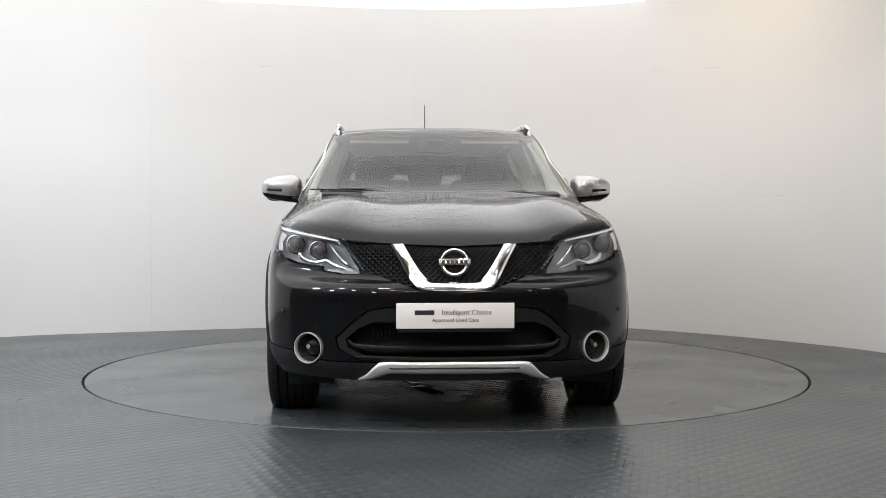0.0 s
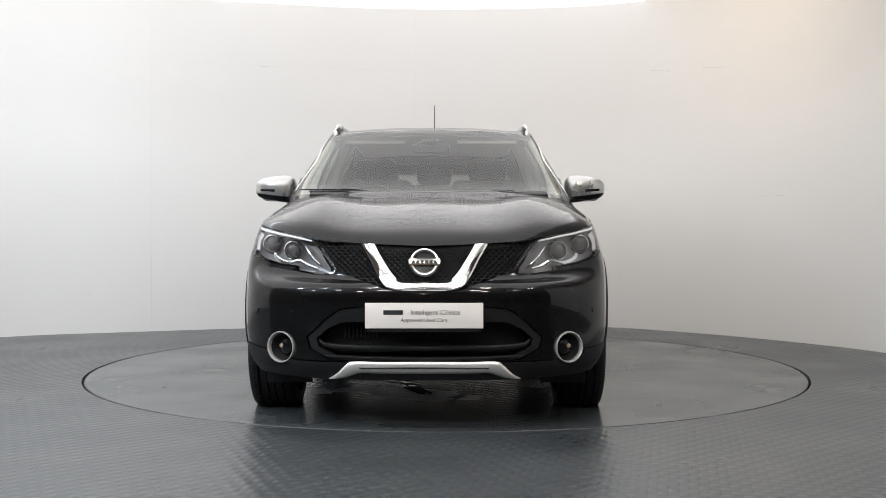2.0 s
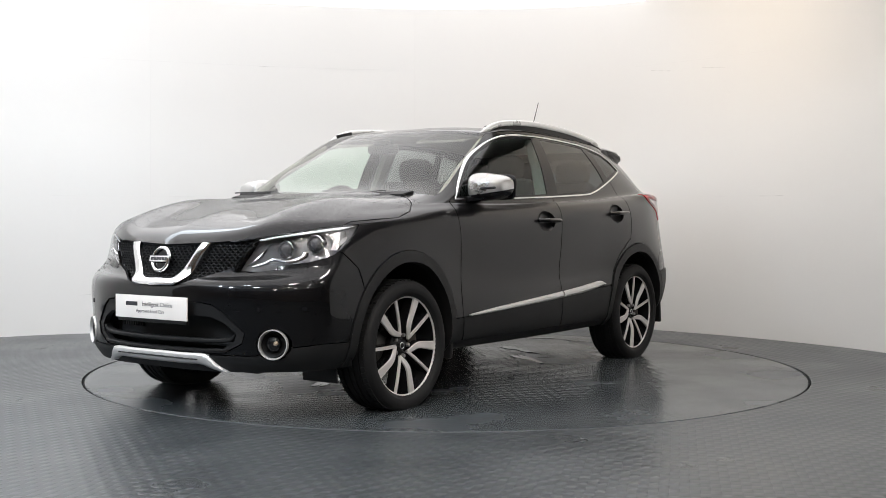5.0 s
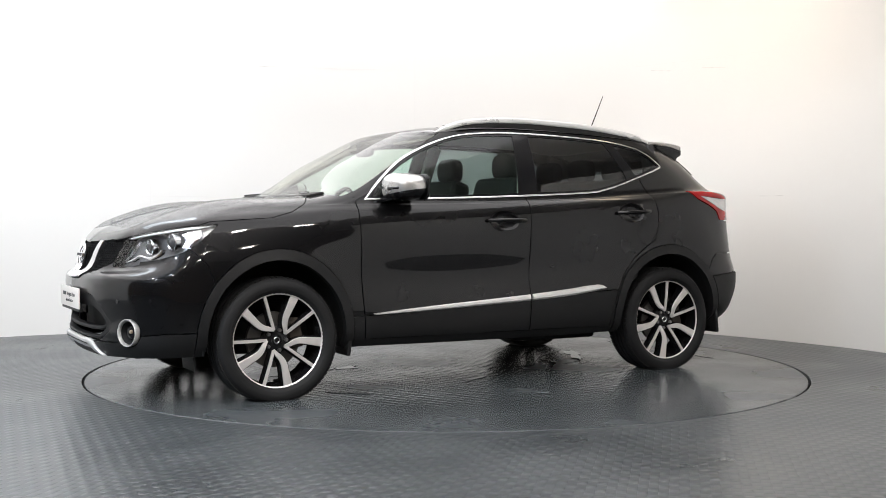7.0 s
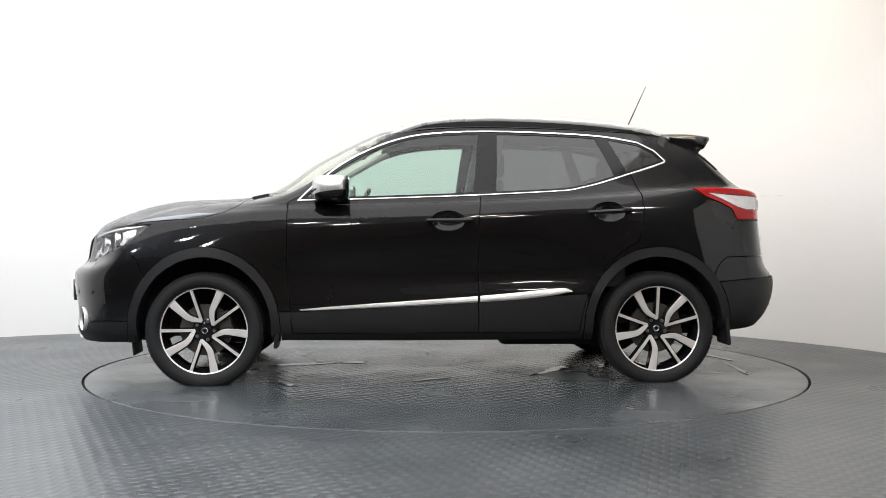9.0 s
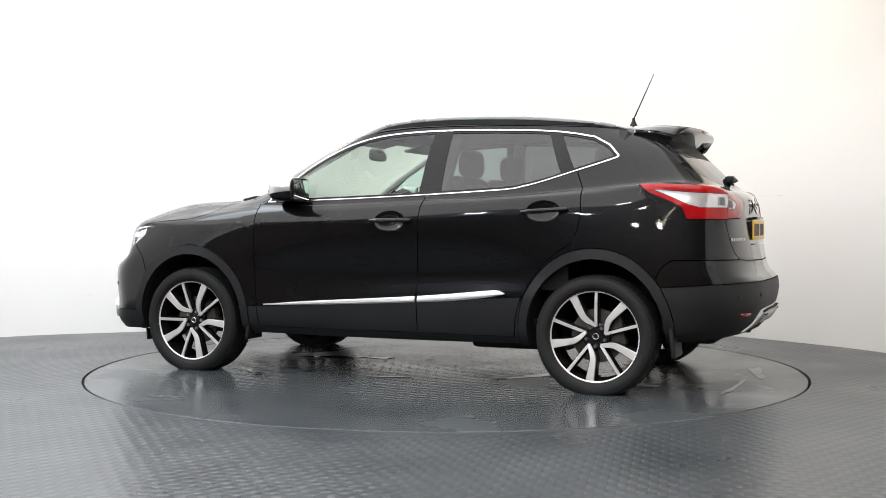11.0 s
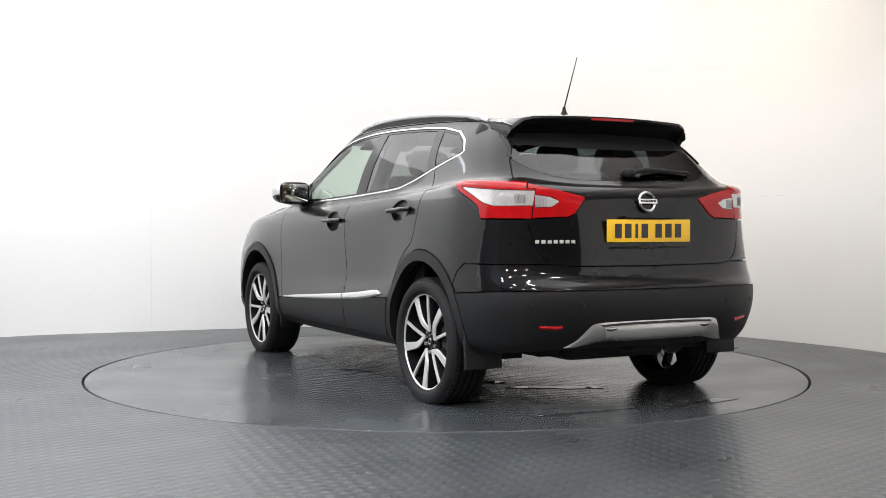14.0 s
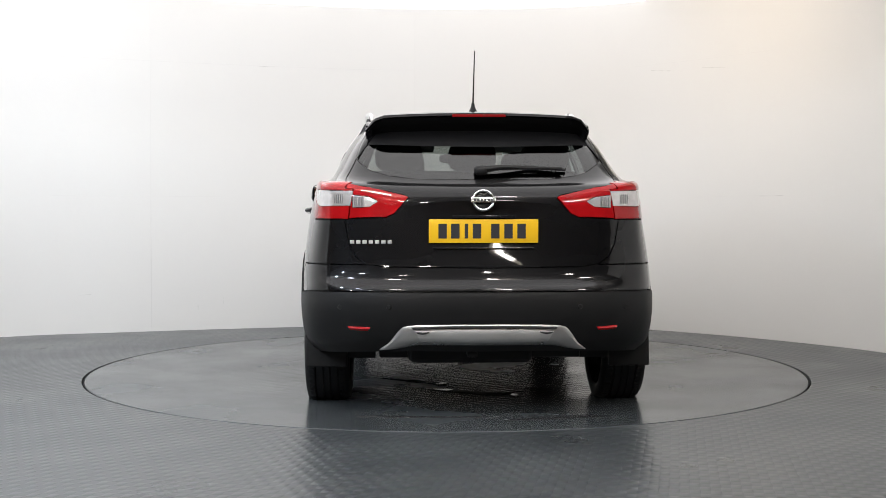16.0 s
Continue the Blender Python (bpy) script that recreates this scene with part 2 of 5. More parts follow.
def crom(pts, sub, close=False):
    """A smooth curve through points (tuples of any length)."""
    out = []
    n = len(pts)
    P = [np.array(p, float) for p in pts]
    for i in range(n if close else n - 1):
        p1, p2 = P[i], P[(i + 1) % n]
        p0 = P[i - 1] if (i or close) else 2 * p1 - p2
        p3 = P[(i + 2) % n] if (close or i + 2 < n) else 2 * p2 - p1
        for k in range(sub):
            t = k / sub
            out.append(0.5 * (2 * p1 + (p2 - p0) * t + (2 * p0 - 5 * p1 + 4 * p2 - p3) * t * t + (3 * p1 - p0 - 3 * p2 + p3) * t ** 3))
    if not close:
        out.append(P[-1])
    return out


def prism(poly, depth, plane="YZ", at=0.0, bevel=0.0):
    """A plate with the outline poly in a plane, thick by depth."""
    bm = bmesh.new()

    def place(a, b, d):
        return {"YZ": (at + d, a, b), "XZ": (a, at + d, b), "XY": (a, b, at + d)}[plane]
    f0 = [bm.verts.new(place(a, b, 0)) for a, b in poly]
    f1 = [bm.verts.new(place(a, b, depth)) for a, b in poly]
    bm.faces.new(f0)
    bm.faces.new(f1)
    n = len(poly)
    for i in range(n):
        j = (i + 1) % n
        bm.faces.new((f0[i], f0[j], f1[j], f1[i]))
    bmesh.ops.recalc_face_normals(bm, faces=bm.faces)
    if bevel:
        bmesh.ops.bevel(bm, geom=list(bm.edges), offset=bevel, segments=2, profile=0.6, affect="EDGES")
    return bm


def mirrored(bm):
    """Add the mirror image in y."""
    g = bmesh.ops.duplicate(bm, geom=list(bm.verts) + list(bm.edges) + list(bm.faces))["geom"]
    vs = [e for e in g if isinstance(e, bmesh.types.BMVert)]
    bmesh.ops.scale(bm, vec=(1, -1, 1), verts=vs)
    bmesh.ops.reverse_faces(bm, faces=[e for e in g if isinstance(e, bmesh.types.BMFace)])
    return bm


def flip_y(bm):
    bmesh.ops.scale(bm, vec=(1, -1, 1), verts=bm.verts)
    bmesh.ops.reverse_faces(bm, faces=bm.faces)
    return bm


# ---------------------------------------------------------------- studio
def wall_plan():
    """The curved studio wall in plan, from the open side behind the camera round the back and to the open side again."""
    ctrl = [(-5.3, -2.7), (-5.15, -1.6), (-4.95, -0.5), (-4.45, 0.75), (-3.67, 1.85), (-2.7, 2.3), (-1.62, 2.68), (-0.6, 2.92), (0.4, 2.95), (1.1, 2.85),
            (1.62, 2.66), (2.0, 2.34), (2.39, 1.95), (2.82, 1.4), (3.18, 0.77), (3.4, -0.2), (3.5, -1.2), (3.55, -2.6), (3.6, -4.3)]
    return crom(ctrl, 6)


WALL_H = 2.905


def build_studio():
    plan = wall_plan()
    bm = bmesh.new()
    inner, outer = [], []
    for i, p in enumerate(plan):
        d = Vector((*(plan[min(i + 1, len(plan) - 1)] - plan[max(i - 1, 0)]), 0)).normalized()
        nrm = Vector((-d.y, d.x, 0))
        inner.append([bm.verts.new((p[0], p[1], z)) for z in (0.0, WALL_H)])
        outer.append([bm.verts.new((p[0] + nrm.x * 0.08, p[1] + nrm.y * 0.08, z)) for z in (0.0, WALL_H)])
    for i in range(len(plan) - 1):
        a, b, c, d = inner[i], inner[i + 1], outer[i], outer[i + 1]
        bm.faces.new((a[0], b[0], b[1], a[1]))
        bm.faces.new((d[0], c[0], c[1], d[1]))
        bm.faces.new((a[1], b[1], d[1], c[1]))
    bmesh.ops.recalc_face_normals(bm, faces=bm.faces)
    wall = part("wall_curved", bm, WALL, angle=60)
    tagged(wall, "white painted curved studio wall with faint panel seams and scuffs", "wall", kind="structure")
    # floor with a round opening for the turntable
    bm = bmesh.new()
    seg = 160
    rad = [DISC_R + 0.008, 3.2, 5.0, 9.0, 14.0]
    rings = [[bm.verts.new((r * math.cos(2 * math.pi * i / seg), r * math.sin(2 * math.pi * i / seg), 0)) for i in range(seg)] for r in rad]
    low = [bm.verts.new((rad[0] * math.cos(2 * math.pi * i / seg), rad[0] * math.sin(2 * math.pi * i / seg), -0.05)) for i in range(seg)]
    for a, b in zip([low] + rings, rings):
        for i in range(seg):
            j = (i + 1) % seg
            bm.faces.new((a[i], b[i], b[j], a[j]))
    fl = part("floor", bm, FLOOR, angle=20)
    tagged(fl, "dark grey tread-pattern rubber studio floor, slightly glossy", "floor", kind="structure")
    bm = bmesh.new()
    bmesh.ops.create_circle(bm, cap_ends=True, segments=96, radius=DISC_R + 0.03)
    bmesh.ops.translate(bm, vec=(0, 0, -0.05), verts=bm.verts)
    pit = part("floor_pit", bm, GAP)
    tagged(pit, "shallow pit under the turntable, coloured as dark as the gap's shade", "floor", kind="structure")
    # luminous stretched ceiling inside the curve of the wall
    bm = bmesh.new()
    inside_plan = [np.array((min(p[0], 1.75), p[1])) for p in plan if p[1] > -2.6 and not (p[0] > 1.75 and p[1] < 2.45)] + [np.array((1.75, -3.5)), np.array((-4.6, -3.5))]
    low = [bm.verts.new((p[0] * 1.008, p[1] * 1.008, WALL_H + 0.002)) for p in inside_plan]
    high = [bm.verts.new((v.co.x, v.co.y, WALL_H + 0.06)) for v in low]
    bm.faces.new(low)
    bm.faces.new(high[::-1])
    for i in range(len(low)):
        j = (i + 1) % len(low)
        bm.faces.new((low[i], high[i], high[j], low[j]))
    bmesh.ops.recalc_face_normals(bm, faces=bm.faces)
    lb = part("ceiling_lightbox", bm, SOFTBOX, smooth=False)
    tagged(lb, "large white luminous stretched ceiling above the turntable", "ceiling light")
    # ceiling and the dim hall behind the camera
    ce = part("ceiling", box((16, 16, 0.1), pose(0, -2.5, 3.6)), CEIL)
    tagged(ce, "pale studio ceiling above the softboxes", "ceiling", kind="structure")
    for nm, size, at in (("wall_south", (16, 0.2, 3.7), (0, -10.5, 1.8)), ("wall_west", (0.2, 16, 3.7), (-8.0, -2.5, 1.8)),
                         ("wall_east", (0.2, 16, 3.7), (8.0, -2.5, 1.8)), ("wall_north", (16, 0.2, 3.7), (0, 5.4, 1.8))):
        w = part(nm, box(size, pose(*at)), ROOM_DARK)
        tagged(w, "dim brown plain wall of the surrounding hall", "wall", kind="structure")


def hall_lamp(x, y):
    """A twin-tube ceiling fitting on two rods."""
    fit = part("hall_ceiling_lamp", box((.7, .2, .05), pose(x, y, 3.40), .008), CEIL)
    tagged(fit, "white twin-tube ceiling lamp in the dim hall, lit, two of them added as fill", "ceiling lamp", "lamps in the hall")
    for k in (-.05, .05):
        part("lamp_tube", tube([(x - .3, y + k, 3.36), (x + .3, y + k, 3.36)], .014), SPOT, fit)
    for k in (-.25, .25):
        part("rod", tube([(x + k, y, 3.42), (x + k, y, 3.56)], .006), CEIL, fit)


def wall_spot(slope):
    """Where a line of sight with that slope (x over y from the camera's place) meets the wall: the place and the wall's inward normal."""
    plan = wall_plan()
    for a, b in zip(plan, plan[1:]):
        fa, fb = a[0] - slope * (a[1] + 7.159), b[0] - slope * (b[1] + 7.159)
        if fa < 0 <= fb:
            t = fa / (fa - fb)
            p = a * (1 - t) + b * t
            d = Vector((*(b - a), 0)).normalized()
            return p, Vector((d.y, -d.x, 0))


def wall_mark(name, slope, z, wide, high, lean, mat, label):
    p, nrm = wall_spot(slope)
    m = Matrix.Translation((p[0] + nrm.x * .0015, p[1] + nrm.y * .0015, z)) @ nrm.to_track_quat("Y", "Z").to_matrix().to_4x4() @ Matrix.Rotation(radians(lean), 4, "Y")
    bm = box((wide, .002, high), m, min(wide, high) * .2)
    return tagged(part(name, bm, mat), label, "mark", kind="structure")


def wall_band(z, first, last):
    """A hair-thin horizontal joint that follows the wall between two lines of sight."""
    pts = []
    for k in range(25):
        p, nrm = wall_spot(first + (last - first) * k / 24)
        pts.append((p[0] + nrm.x * .0005, p[1] + nrm.y * .0005, z))
    return tagged(part("wall_seam", tube(pts, .0018, 6, flat=.6), SEAM), "faint horizontal joint between painted wall panels", "mark", kind="structure")


def build_marks():
    for z, first, last in ((2.345, -.36, -.03), (2.33, .17, .30), (1.175, -.36, -.20), (1.165, .22, .31)):
        wall_band(z, first, last)
    for slope in (-.2690, -.0290):
        wall_mark("wall_seam", slope, WALL_H / 2, .004, WALL_H - .02, 0, SEAM, "faint vertical joint between painted wall panels")
    for slope, z, wide, high, lean in ((-.2265, .20, .006, .045, 4), (-.2035, .24, .005, .03, -3), (-.2035, .28, .004, .02, 8), (-.163, 2.34, .14, .005, 2), (.197, 2.27, .24, .006, -7), (.243, 2.25, .22, .008, -6),
                                       (.296, 1.16, .22, .006, 0), (-.33, .33, .10, .004, 2)):
        wall_mark("wall_scuff", slope, z, wide, high, lean, SCUFF, "small grey scuff on the white wall")


def build_turntable():
    prof = [(0.0, 0.0), (0.6, 0.0), (1.2, 0.0), (1.8, 0.0), (DISC_R - 0.012, 0.0), (DISC_R - 0.008, -0.004), (DISC_R - 0.008, -0.045), (0.0, -0.045)]
    bm = lathe(prof[1:7], 160, "Z")
    bm.verts.ensure_lookup_table()
    bm.faces.new([v for v in bm.verts[:160]])
    bmesh.ops.recalc_face_normals(bm, faces=bm.faces)
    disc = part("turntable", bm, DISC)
    # ring in the gap-shade colour darkens the line round the disc
    rim = lathe([(DISC_R - 0.006, -.05), (DISC_R - 0.006, -.004), (DISC_R - 0.004, -.003), (DISC_R - 0.002, -.004), (DISC_R - 0.002, -.05)], 160, "Z")
    part("edge_seal", rim, GAP, disc, "thin rubber edge seal, blackened with the gap's shade")
    return tagged(disc, "round dark rubber vehicle turntable set flush in the floor, damp", "turntable")


build_studio()
build_marks()
for lx, ly, _, _ in HALL_AND_FILL_LAMPS:
    hall_lamp(lx, ly)
turntable = build_turntable()


# ---------------------------------------------------------------- car body
# Half-rings of the body, each from the nose's middle round the side to the tail's middle; one control point per station:
# 0 nose, 1, 2, 3 front corner, 4 before the front arch, 5 front axle, 6 door front, 7, 8 middle pillar, 9, 10 rear axle, 11, 12 rear corner, 13, 14 tail.
RINGS = [
    # lower edge
    [(2.155, 0, .235), (2.135, .32, .235), (2.06, .57, .24), (1.91, .75, .245), (1.72, .8, .25), (1.32, .82, .255), (.85, .815, .255), (.3, .81, .25),
     (-.27, .81, .25), (-.8, .815, .255), (-1.32, .82, .27), (-1.72, .8, .3), (-1.93, .7, .315), (-2.05, .42, .33), (-2.08, 0, .33)],
    # lower bumper and sill
    [(2.18, 0, .305), (2.165, .34, .305), (2.085, .6, .31), (1.945, .78, .315), (1.74, .848, .325), (1.32, .875, .33), (.85, .865, .325), (.3, .862, .32),
     (-.27, .862, .32), (-.8, .866, .325), (-1.32, .88, .34), (-1.74, .855, .36), (-1.965, .735, .38), (-2.10, .46, .4), (-2.135, 0, .4)],
    # cladding top
    [(2.2, 0, .44), (2.175, .34, .44), (2.09, .6, .44), (1.95, .79, .44), (1.75, .868, .45), (1.32, .895, .46), (.85, .878, .455), (.3, .876, .46),
     (-.27, .878, .49), (-.8, .888, .51), (-1.32, .9, .49), (-1.74, .878, .49), (-1.99, .768, .5), (-2.135, .48, .51), (-2.168, 0, .51)],
    # waist of the doors, top of the rear bumper cladding
    [(2.215, 0, .63), (2.188, .34, .638), (2.108, .58, .642), (1.955, .79, .635), (1.74, .868, .64), (1.32, .9, .66), (.85, .872, .63), (.3, .855, .62),
     (-.27, .855, .63), (-.8, .868, .64), (-1.32, .9, .66), (-1.74, .876, .63), (-1.993, .768, .62), (-2.132, .48, .62), (-2.166, 0, .62)],
    # under the lamps, bumper ledge
    [(2.172, 0, .705), (2.112, .34, .702), (2.008, .58, .712), (1.872, .79, .74), (1.72, .855, .775), (1.32, .885, .8), (.85, .876, .78), (.3, .868, .78),
     (-.27, .868, .8), (-.8, .875, .81), (-1.32, .892, .82), (-1.73, .864, .78), (-1.968, .753, .73), (-2.082, .46, .695), (-2.116, 0, .695)],
    # bonnet edge, shoulder, lamp middle at the tail
    [(2.125, 0, .835), (2.075, .34, .85), (1.985, .57, .875), (1.83, .755, .905), (1.66, .815, .92), (1.32, .855, .93), (.85, .872, .91), (.3, .872, .925),
     (-.27, .873, .955), (-.8, .874, .985), (-1.32, .868, 1), (-1.68, .838, 1), (-1.943, .739, .98), (-2.045, .42, .965), (-2.058, 0, .96)],
    # bonnet nose and shoulder top
    [(1.985, 0, .932), (1.95, .32, .934), (1.88, .54, .966), (1.74, .72, .968), (1.58, .785, .97), (1.25, .825, .985), (.85, .845, 1), (.3, .85, 1.005),
     (-.27, .85, 1.03), (-.8, .85, 1.06), (-1.32, .835, 1.09), (-1.69, .818, 1.09), (-1.95, .728, 1.075), (-2.03, .4, 1.06), (-2.055, 0, 1.055)],
    # bonnet middle
    [(1.6, 0, 1.04), (1.59, .3, 1.034), (1.55, .51, 1.064), (1.47, .665, 1.04), (1.36, .735, 1.025), (1.1, .785, 1.03), (.83, .81, 1.04), (.3, .82, 1.045),
     (-.27, .822, 1.065), (-.8, .82, 1.09), (-1.32, .8, 1.125), (-1.68, .806, 1.145), (-1.94, .715, 1.125), (-1.995, .38, 1.11), (-2.015, 0, 1.105)],
    # foot of the screens and belt line
    [(1.03, 0, 1.11), (1.02, .346, 1.11), (.995, .57, 1.105), (.955, .687, 1.098), (.91, .747, 1.088), (.85, .78, 1.078), (.76, .795, 1.072), (.3, .796, 1.078),
     (-.27, .794, 1.095), (-.8, .785, 1.115), (-1.3, .762, 1.155), (-1.66, .735, 1.17), (-1.855, .635, 1.172), (-1.925, .35, 1.155), (-1.945, 0, 1.15)],
    # half way up the screens
    [(.71, 0, 1.312), (.7, .315, 1.308), (.67, .525, 1.296), (.63, .638, 1.276), (.585, .69, 1.266), (.52, .722, 1.264), (.43, .735, 1.272), (.1, .733, 1.285),
     (-.33, .729, 1.295), (-.8, .715, 1.305), (-1.26, .69, 1.325), (-1.52, .645, 1.34), (-1.675, .565, 1.345), (-1.725, .33, 1.345), (-1.735, 0, 1.345)],
    # roof edge
    [(.4, 0, 1.478), (.39, .301, 1.47), (.365, .484, 1.458), (.33, .592, 1.446), (.28, .632, 1.446), (.2, .647, 1.452), (.1, .647, 1.463), (-.1, .639, 1.48),
     (-.4, .631, 1.484), (-.8, .612, 1.478), (-1.2, .592, 1.465), (-1.4, .565, 1.455), (-1.53, .5, 1.455), (-1.57, .3, 1.468), (-1.585, 0, 1.475)],
    # roof shoulder
    [(.26, 0, 1.516), (.25, .288, 1.516), (.225, .454, 1.508), (.19, .542, 1.5), (.15, .577, 1.5), (.09, .597, 1.509), (.02, .597, 1.521), (-.15, .586, 1.531),
     (-.42, .576, 1.535), (-.78, .555, 1.53), (-1.14, .535, 1.514), (-1.3, .51, 1.495), (-1.4, .45, 1.495), (-1.46, .28, 1.505), (-1.48, 0, 1.51)],
    # roof crown
    [(0, 0, 1.548), (-.01, .189, 1.547), (-.03, .283, 1.544), (-.05, .33, 1.541), (-.08, .34, 1.541), (-.12, .35, 1.542), (-.18, .345, 1.544), (-.28, .335, 1.547),
     (-.48, .325, 1.548), (-.75, .305, 1.544), (-1, .3, 1.534), (-1.12, .285, 1.528), (-1.18, .25, 1.526), (-1.22, .16, 1.528), (-1.24, 0, 1.529)],
    [(-.2, 0, 1.548), (-.22, 0, 1.548), (-.24, 0, 1.548), (-.26, 0, 1.548), (-.28, 0, 1.548), (-.31, 0, 1.548), (-.35, 0, 1.549), (-.42, 0, 1.549),
     (-.55, 0, 1.549), (-.72, 0, 1.546), (-.86, 0, 1.542), (-.93, 0, 1.54), (-.97, 0, 1.539), (-1, 0, 1.537), (-1.02, 0, 1.536)],
]
SU, SV = 8, 5
HUB_X, HUB_Z = 1.323, 0.317
TYRE_R = 0.335

(BODY, WINDSCREEN, REAR_GLASS, ROOF, BONNET, FRONT_DOOR, REAR_DOOR, GLASS_F, GLASS_R, GLASS_Q, WIN_FRAME, CLAD_SILL, ARCH_F, ARCH_R, HOLE, F_BUMPER,
 F_CLAD, GRILLE, INTAKE, HEADLAMP, R_BUMPER, R_CLAD, TAILGATE, TAIL_RED, TAIL_IN, FOG_POD, INTAKE_PANEL, CLAD_DOOR_F, CLAD_DOOR_R, TAIL_W, TAIL_IN_W, BOWL) = range(32)


def body_grid():
    """The left half of the outer skin. Faces carry a panel number as material index."""
    lines = [crom(r, SU) for r in RINGS]
    cols = []
    for i in range(len(lines[0])):
        cols.append(crom([ln[i] for ln in lines], SV))
    bm = bmesh.new()
    grid = [[bm.verts.new((p[0], max(0.0, p[1]), p[2])) for p in c] for c in cols]
    for i in range(len(grid) - 1):
        for j in range(len(grid[0]) - 1):
            q = [grid[i][j], grid[i + 1][j], grid[i + 1][j + 1], grid[i][j + 1]]
            f = bm.faces.new(q)
            u, v = (i + 0.5) / SU, (j + 0.5) / SV
            k = BODY
            if 8.08 < v < 10.4 and u < 4.0:
                k = WINDSCREEN
            elif 8.0 < v < 9.7 and u > 11.9:
                k = REAR_GLASS
            elif v > 10.3 or (v > 10 and u < 4.0):
                k = ROOF
            f.material_index = k
    bmesh.ops.remove_doubles(bm, verts=bm.verts, dist=0.0004)
    bmesh.ops.recalc_face_normals(bm, faces=bm.faces)
    up = [f for f in bm.faces if f.calc_center_median().z > 1.55]
    if up and up[0].normal.z < 0:
        bmesh.ops.reverse_faces(bm, faces=bm.faces)
    return bm


def inside(poly, a, b):
    hit = False
    n = len(poly)
    for i in range(n):
        (x1, y1), (x2, y2) = poly[i], poly[(i + 1) % n]
        if (y1 > b) != (y2 > b) and a < (x2 - x1) * (b - y1) / (y2 - y1) + x1:
            hit = not hit
    return hit


def cookie(bm, poly, plane, only, to, side=None):
    """Cut the outline poly (in the plane XZ or YZ) into the skin and give the faces within it the panel number `to`.
    only: panel numbers that may change. side: a test on a face's middle."""
    a0, a1 = min(p[0] for p in poly) - 0.005, max(p[0] for p in poly) + 0.005
    b0, b1 = min(p[1] for p in poly) - 0.005, max(p[1] for p in poly) + 0.005
    ia = 0 if plane == "XZ" else 1

    def near(f):
        if f.material_index not in only:
            return False
        if side and not side(f.calc_center_median()):
            return False
        return (max(v.co[ia] for v in f.verts) > a0 and min(v.co[ia] for v in f.verts) < a1
                and max(v.co.z for v in f.verts) > b0 and min(v.co.z for v in f.verts) < b1)
    n = len(poly)
    for i in range(n):
        (x1, y1), (x2, y2) = poly[i], poly[(i + 1) % n]
        lo_a, hi_a, lo_b, hi_b = min(x1, x2) - .03, max(x1, x2) + .03, min(y1, y2) - .03, max(y1, y2) + .03
        fs = [f for f in bm.faces if near(f) and max(v.co[ia] for v in f.verts) > lo_a and min(v.co[ia] for v in f.verts) < hi_a
              and max(v.co.z for v in f.verts) > lo_b and min(v.co.z for v in f.verts) < hi_b]
        if not fs:
            continue
        d = Vector((x2 - x1, 0, y2 - y1)) if plane == "XZ" else Vector((0, x2 - x1, y2 - y1))
        nrm = d.cross(Vector((0, 1, 0) if plane == "XZ" else (1, 0, 0)))
        if nrm.length < 1e-7:
            continue
        at = Vector((x1, 0, y1)) if plane == "XZ" else Vector((0, x1, y1))
        geom = set(fs)
        for f in fs:
            geom.update(f.verts)
            geom.update(f.edges)
        bmesh.ops.bisect_plane(bm, geom=list(geom), dist=0.0006, plane_co=at, plane_no=nrm.normalized())
    for f in bm.faces:
        if near(f):
            c = f.calc_center_median()
            if inside(poly, c[ia], c.z):
                f.material_index = to


def circle(cx, cz, r, n=36):
    return [(cx + r * math.cos(2 * math.pi * i / n), cz + r * math.sin(2 * math.pi * i / n)) for i in range(n)]


def oval(cx, cz, a, b, n=28):
    return [(cx + a * math.cos(2 * math.pi * i / n), cz + b * math.sin(2 * math.pi * i / n)) for i in range(n)]


HANDLES = ((-.085, .955), (-1.03, 1.008))   # middles of the door pulls


# outlines in the side view (x, z)
WIN_TOP = [(.795, 1.068), (.70, 1.165), (.54, 1.293), (.38, 1.380), (.20, 1.446), (0.0, 1.482), (-.33, 1.497), (-.78, 1.488), (-1.06, 1.469), (-1.26, 1.434)]
WIN_BACK = [(-1.355, 1.383), (-1.415, 1.318), (-1.408, 1.303)]
WIN_LOW = [(-1.33, 1.275), (-1.17, 1.225), (-1.0, 1.172), (-.88, 1.143), (-.76, 1.125), (-.28, 1.10), (.2, 1.082), (.6, 1.07)]


def window_outline():
    top = crom(WIN_TOP, 3)
    low = crom(WIN_LOW, 3)
    return [tuple(p) for p in top] + WIN_BACK + [tuple(p) for p in low]


def shrink(poly, d):
    """Move an outline (counter-clockwise or not) inwards by d."""
    n = len(poly)
    area = sum(poly[i][0] * poly[(i + 1) % n][1] - poly[(i + 1) % n][0] * poly[i][1] for i in range(n))
    s = 1 if area > 0 else -1
    out = []
    for i in range(n):
        a, b, c = Vector(poly[i - 1]), Vector(poly[i]), Vector(poly[(i + 1) % n])
        e1, e2 = (b - a).normalized(), (c - b).normalized()
        n1, n2 = Vector((-e1.y, e1.x)) * s, Vector((-e2.y, e2.x)) * s
        m = (n1 + n2)
        m = m.normalized() if m.length > 1e-6 else n1
        out.append(tuple(b + m * (d / max(0.45, m.dot(n1)))))
    return out


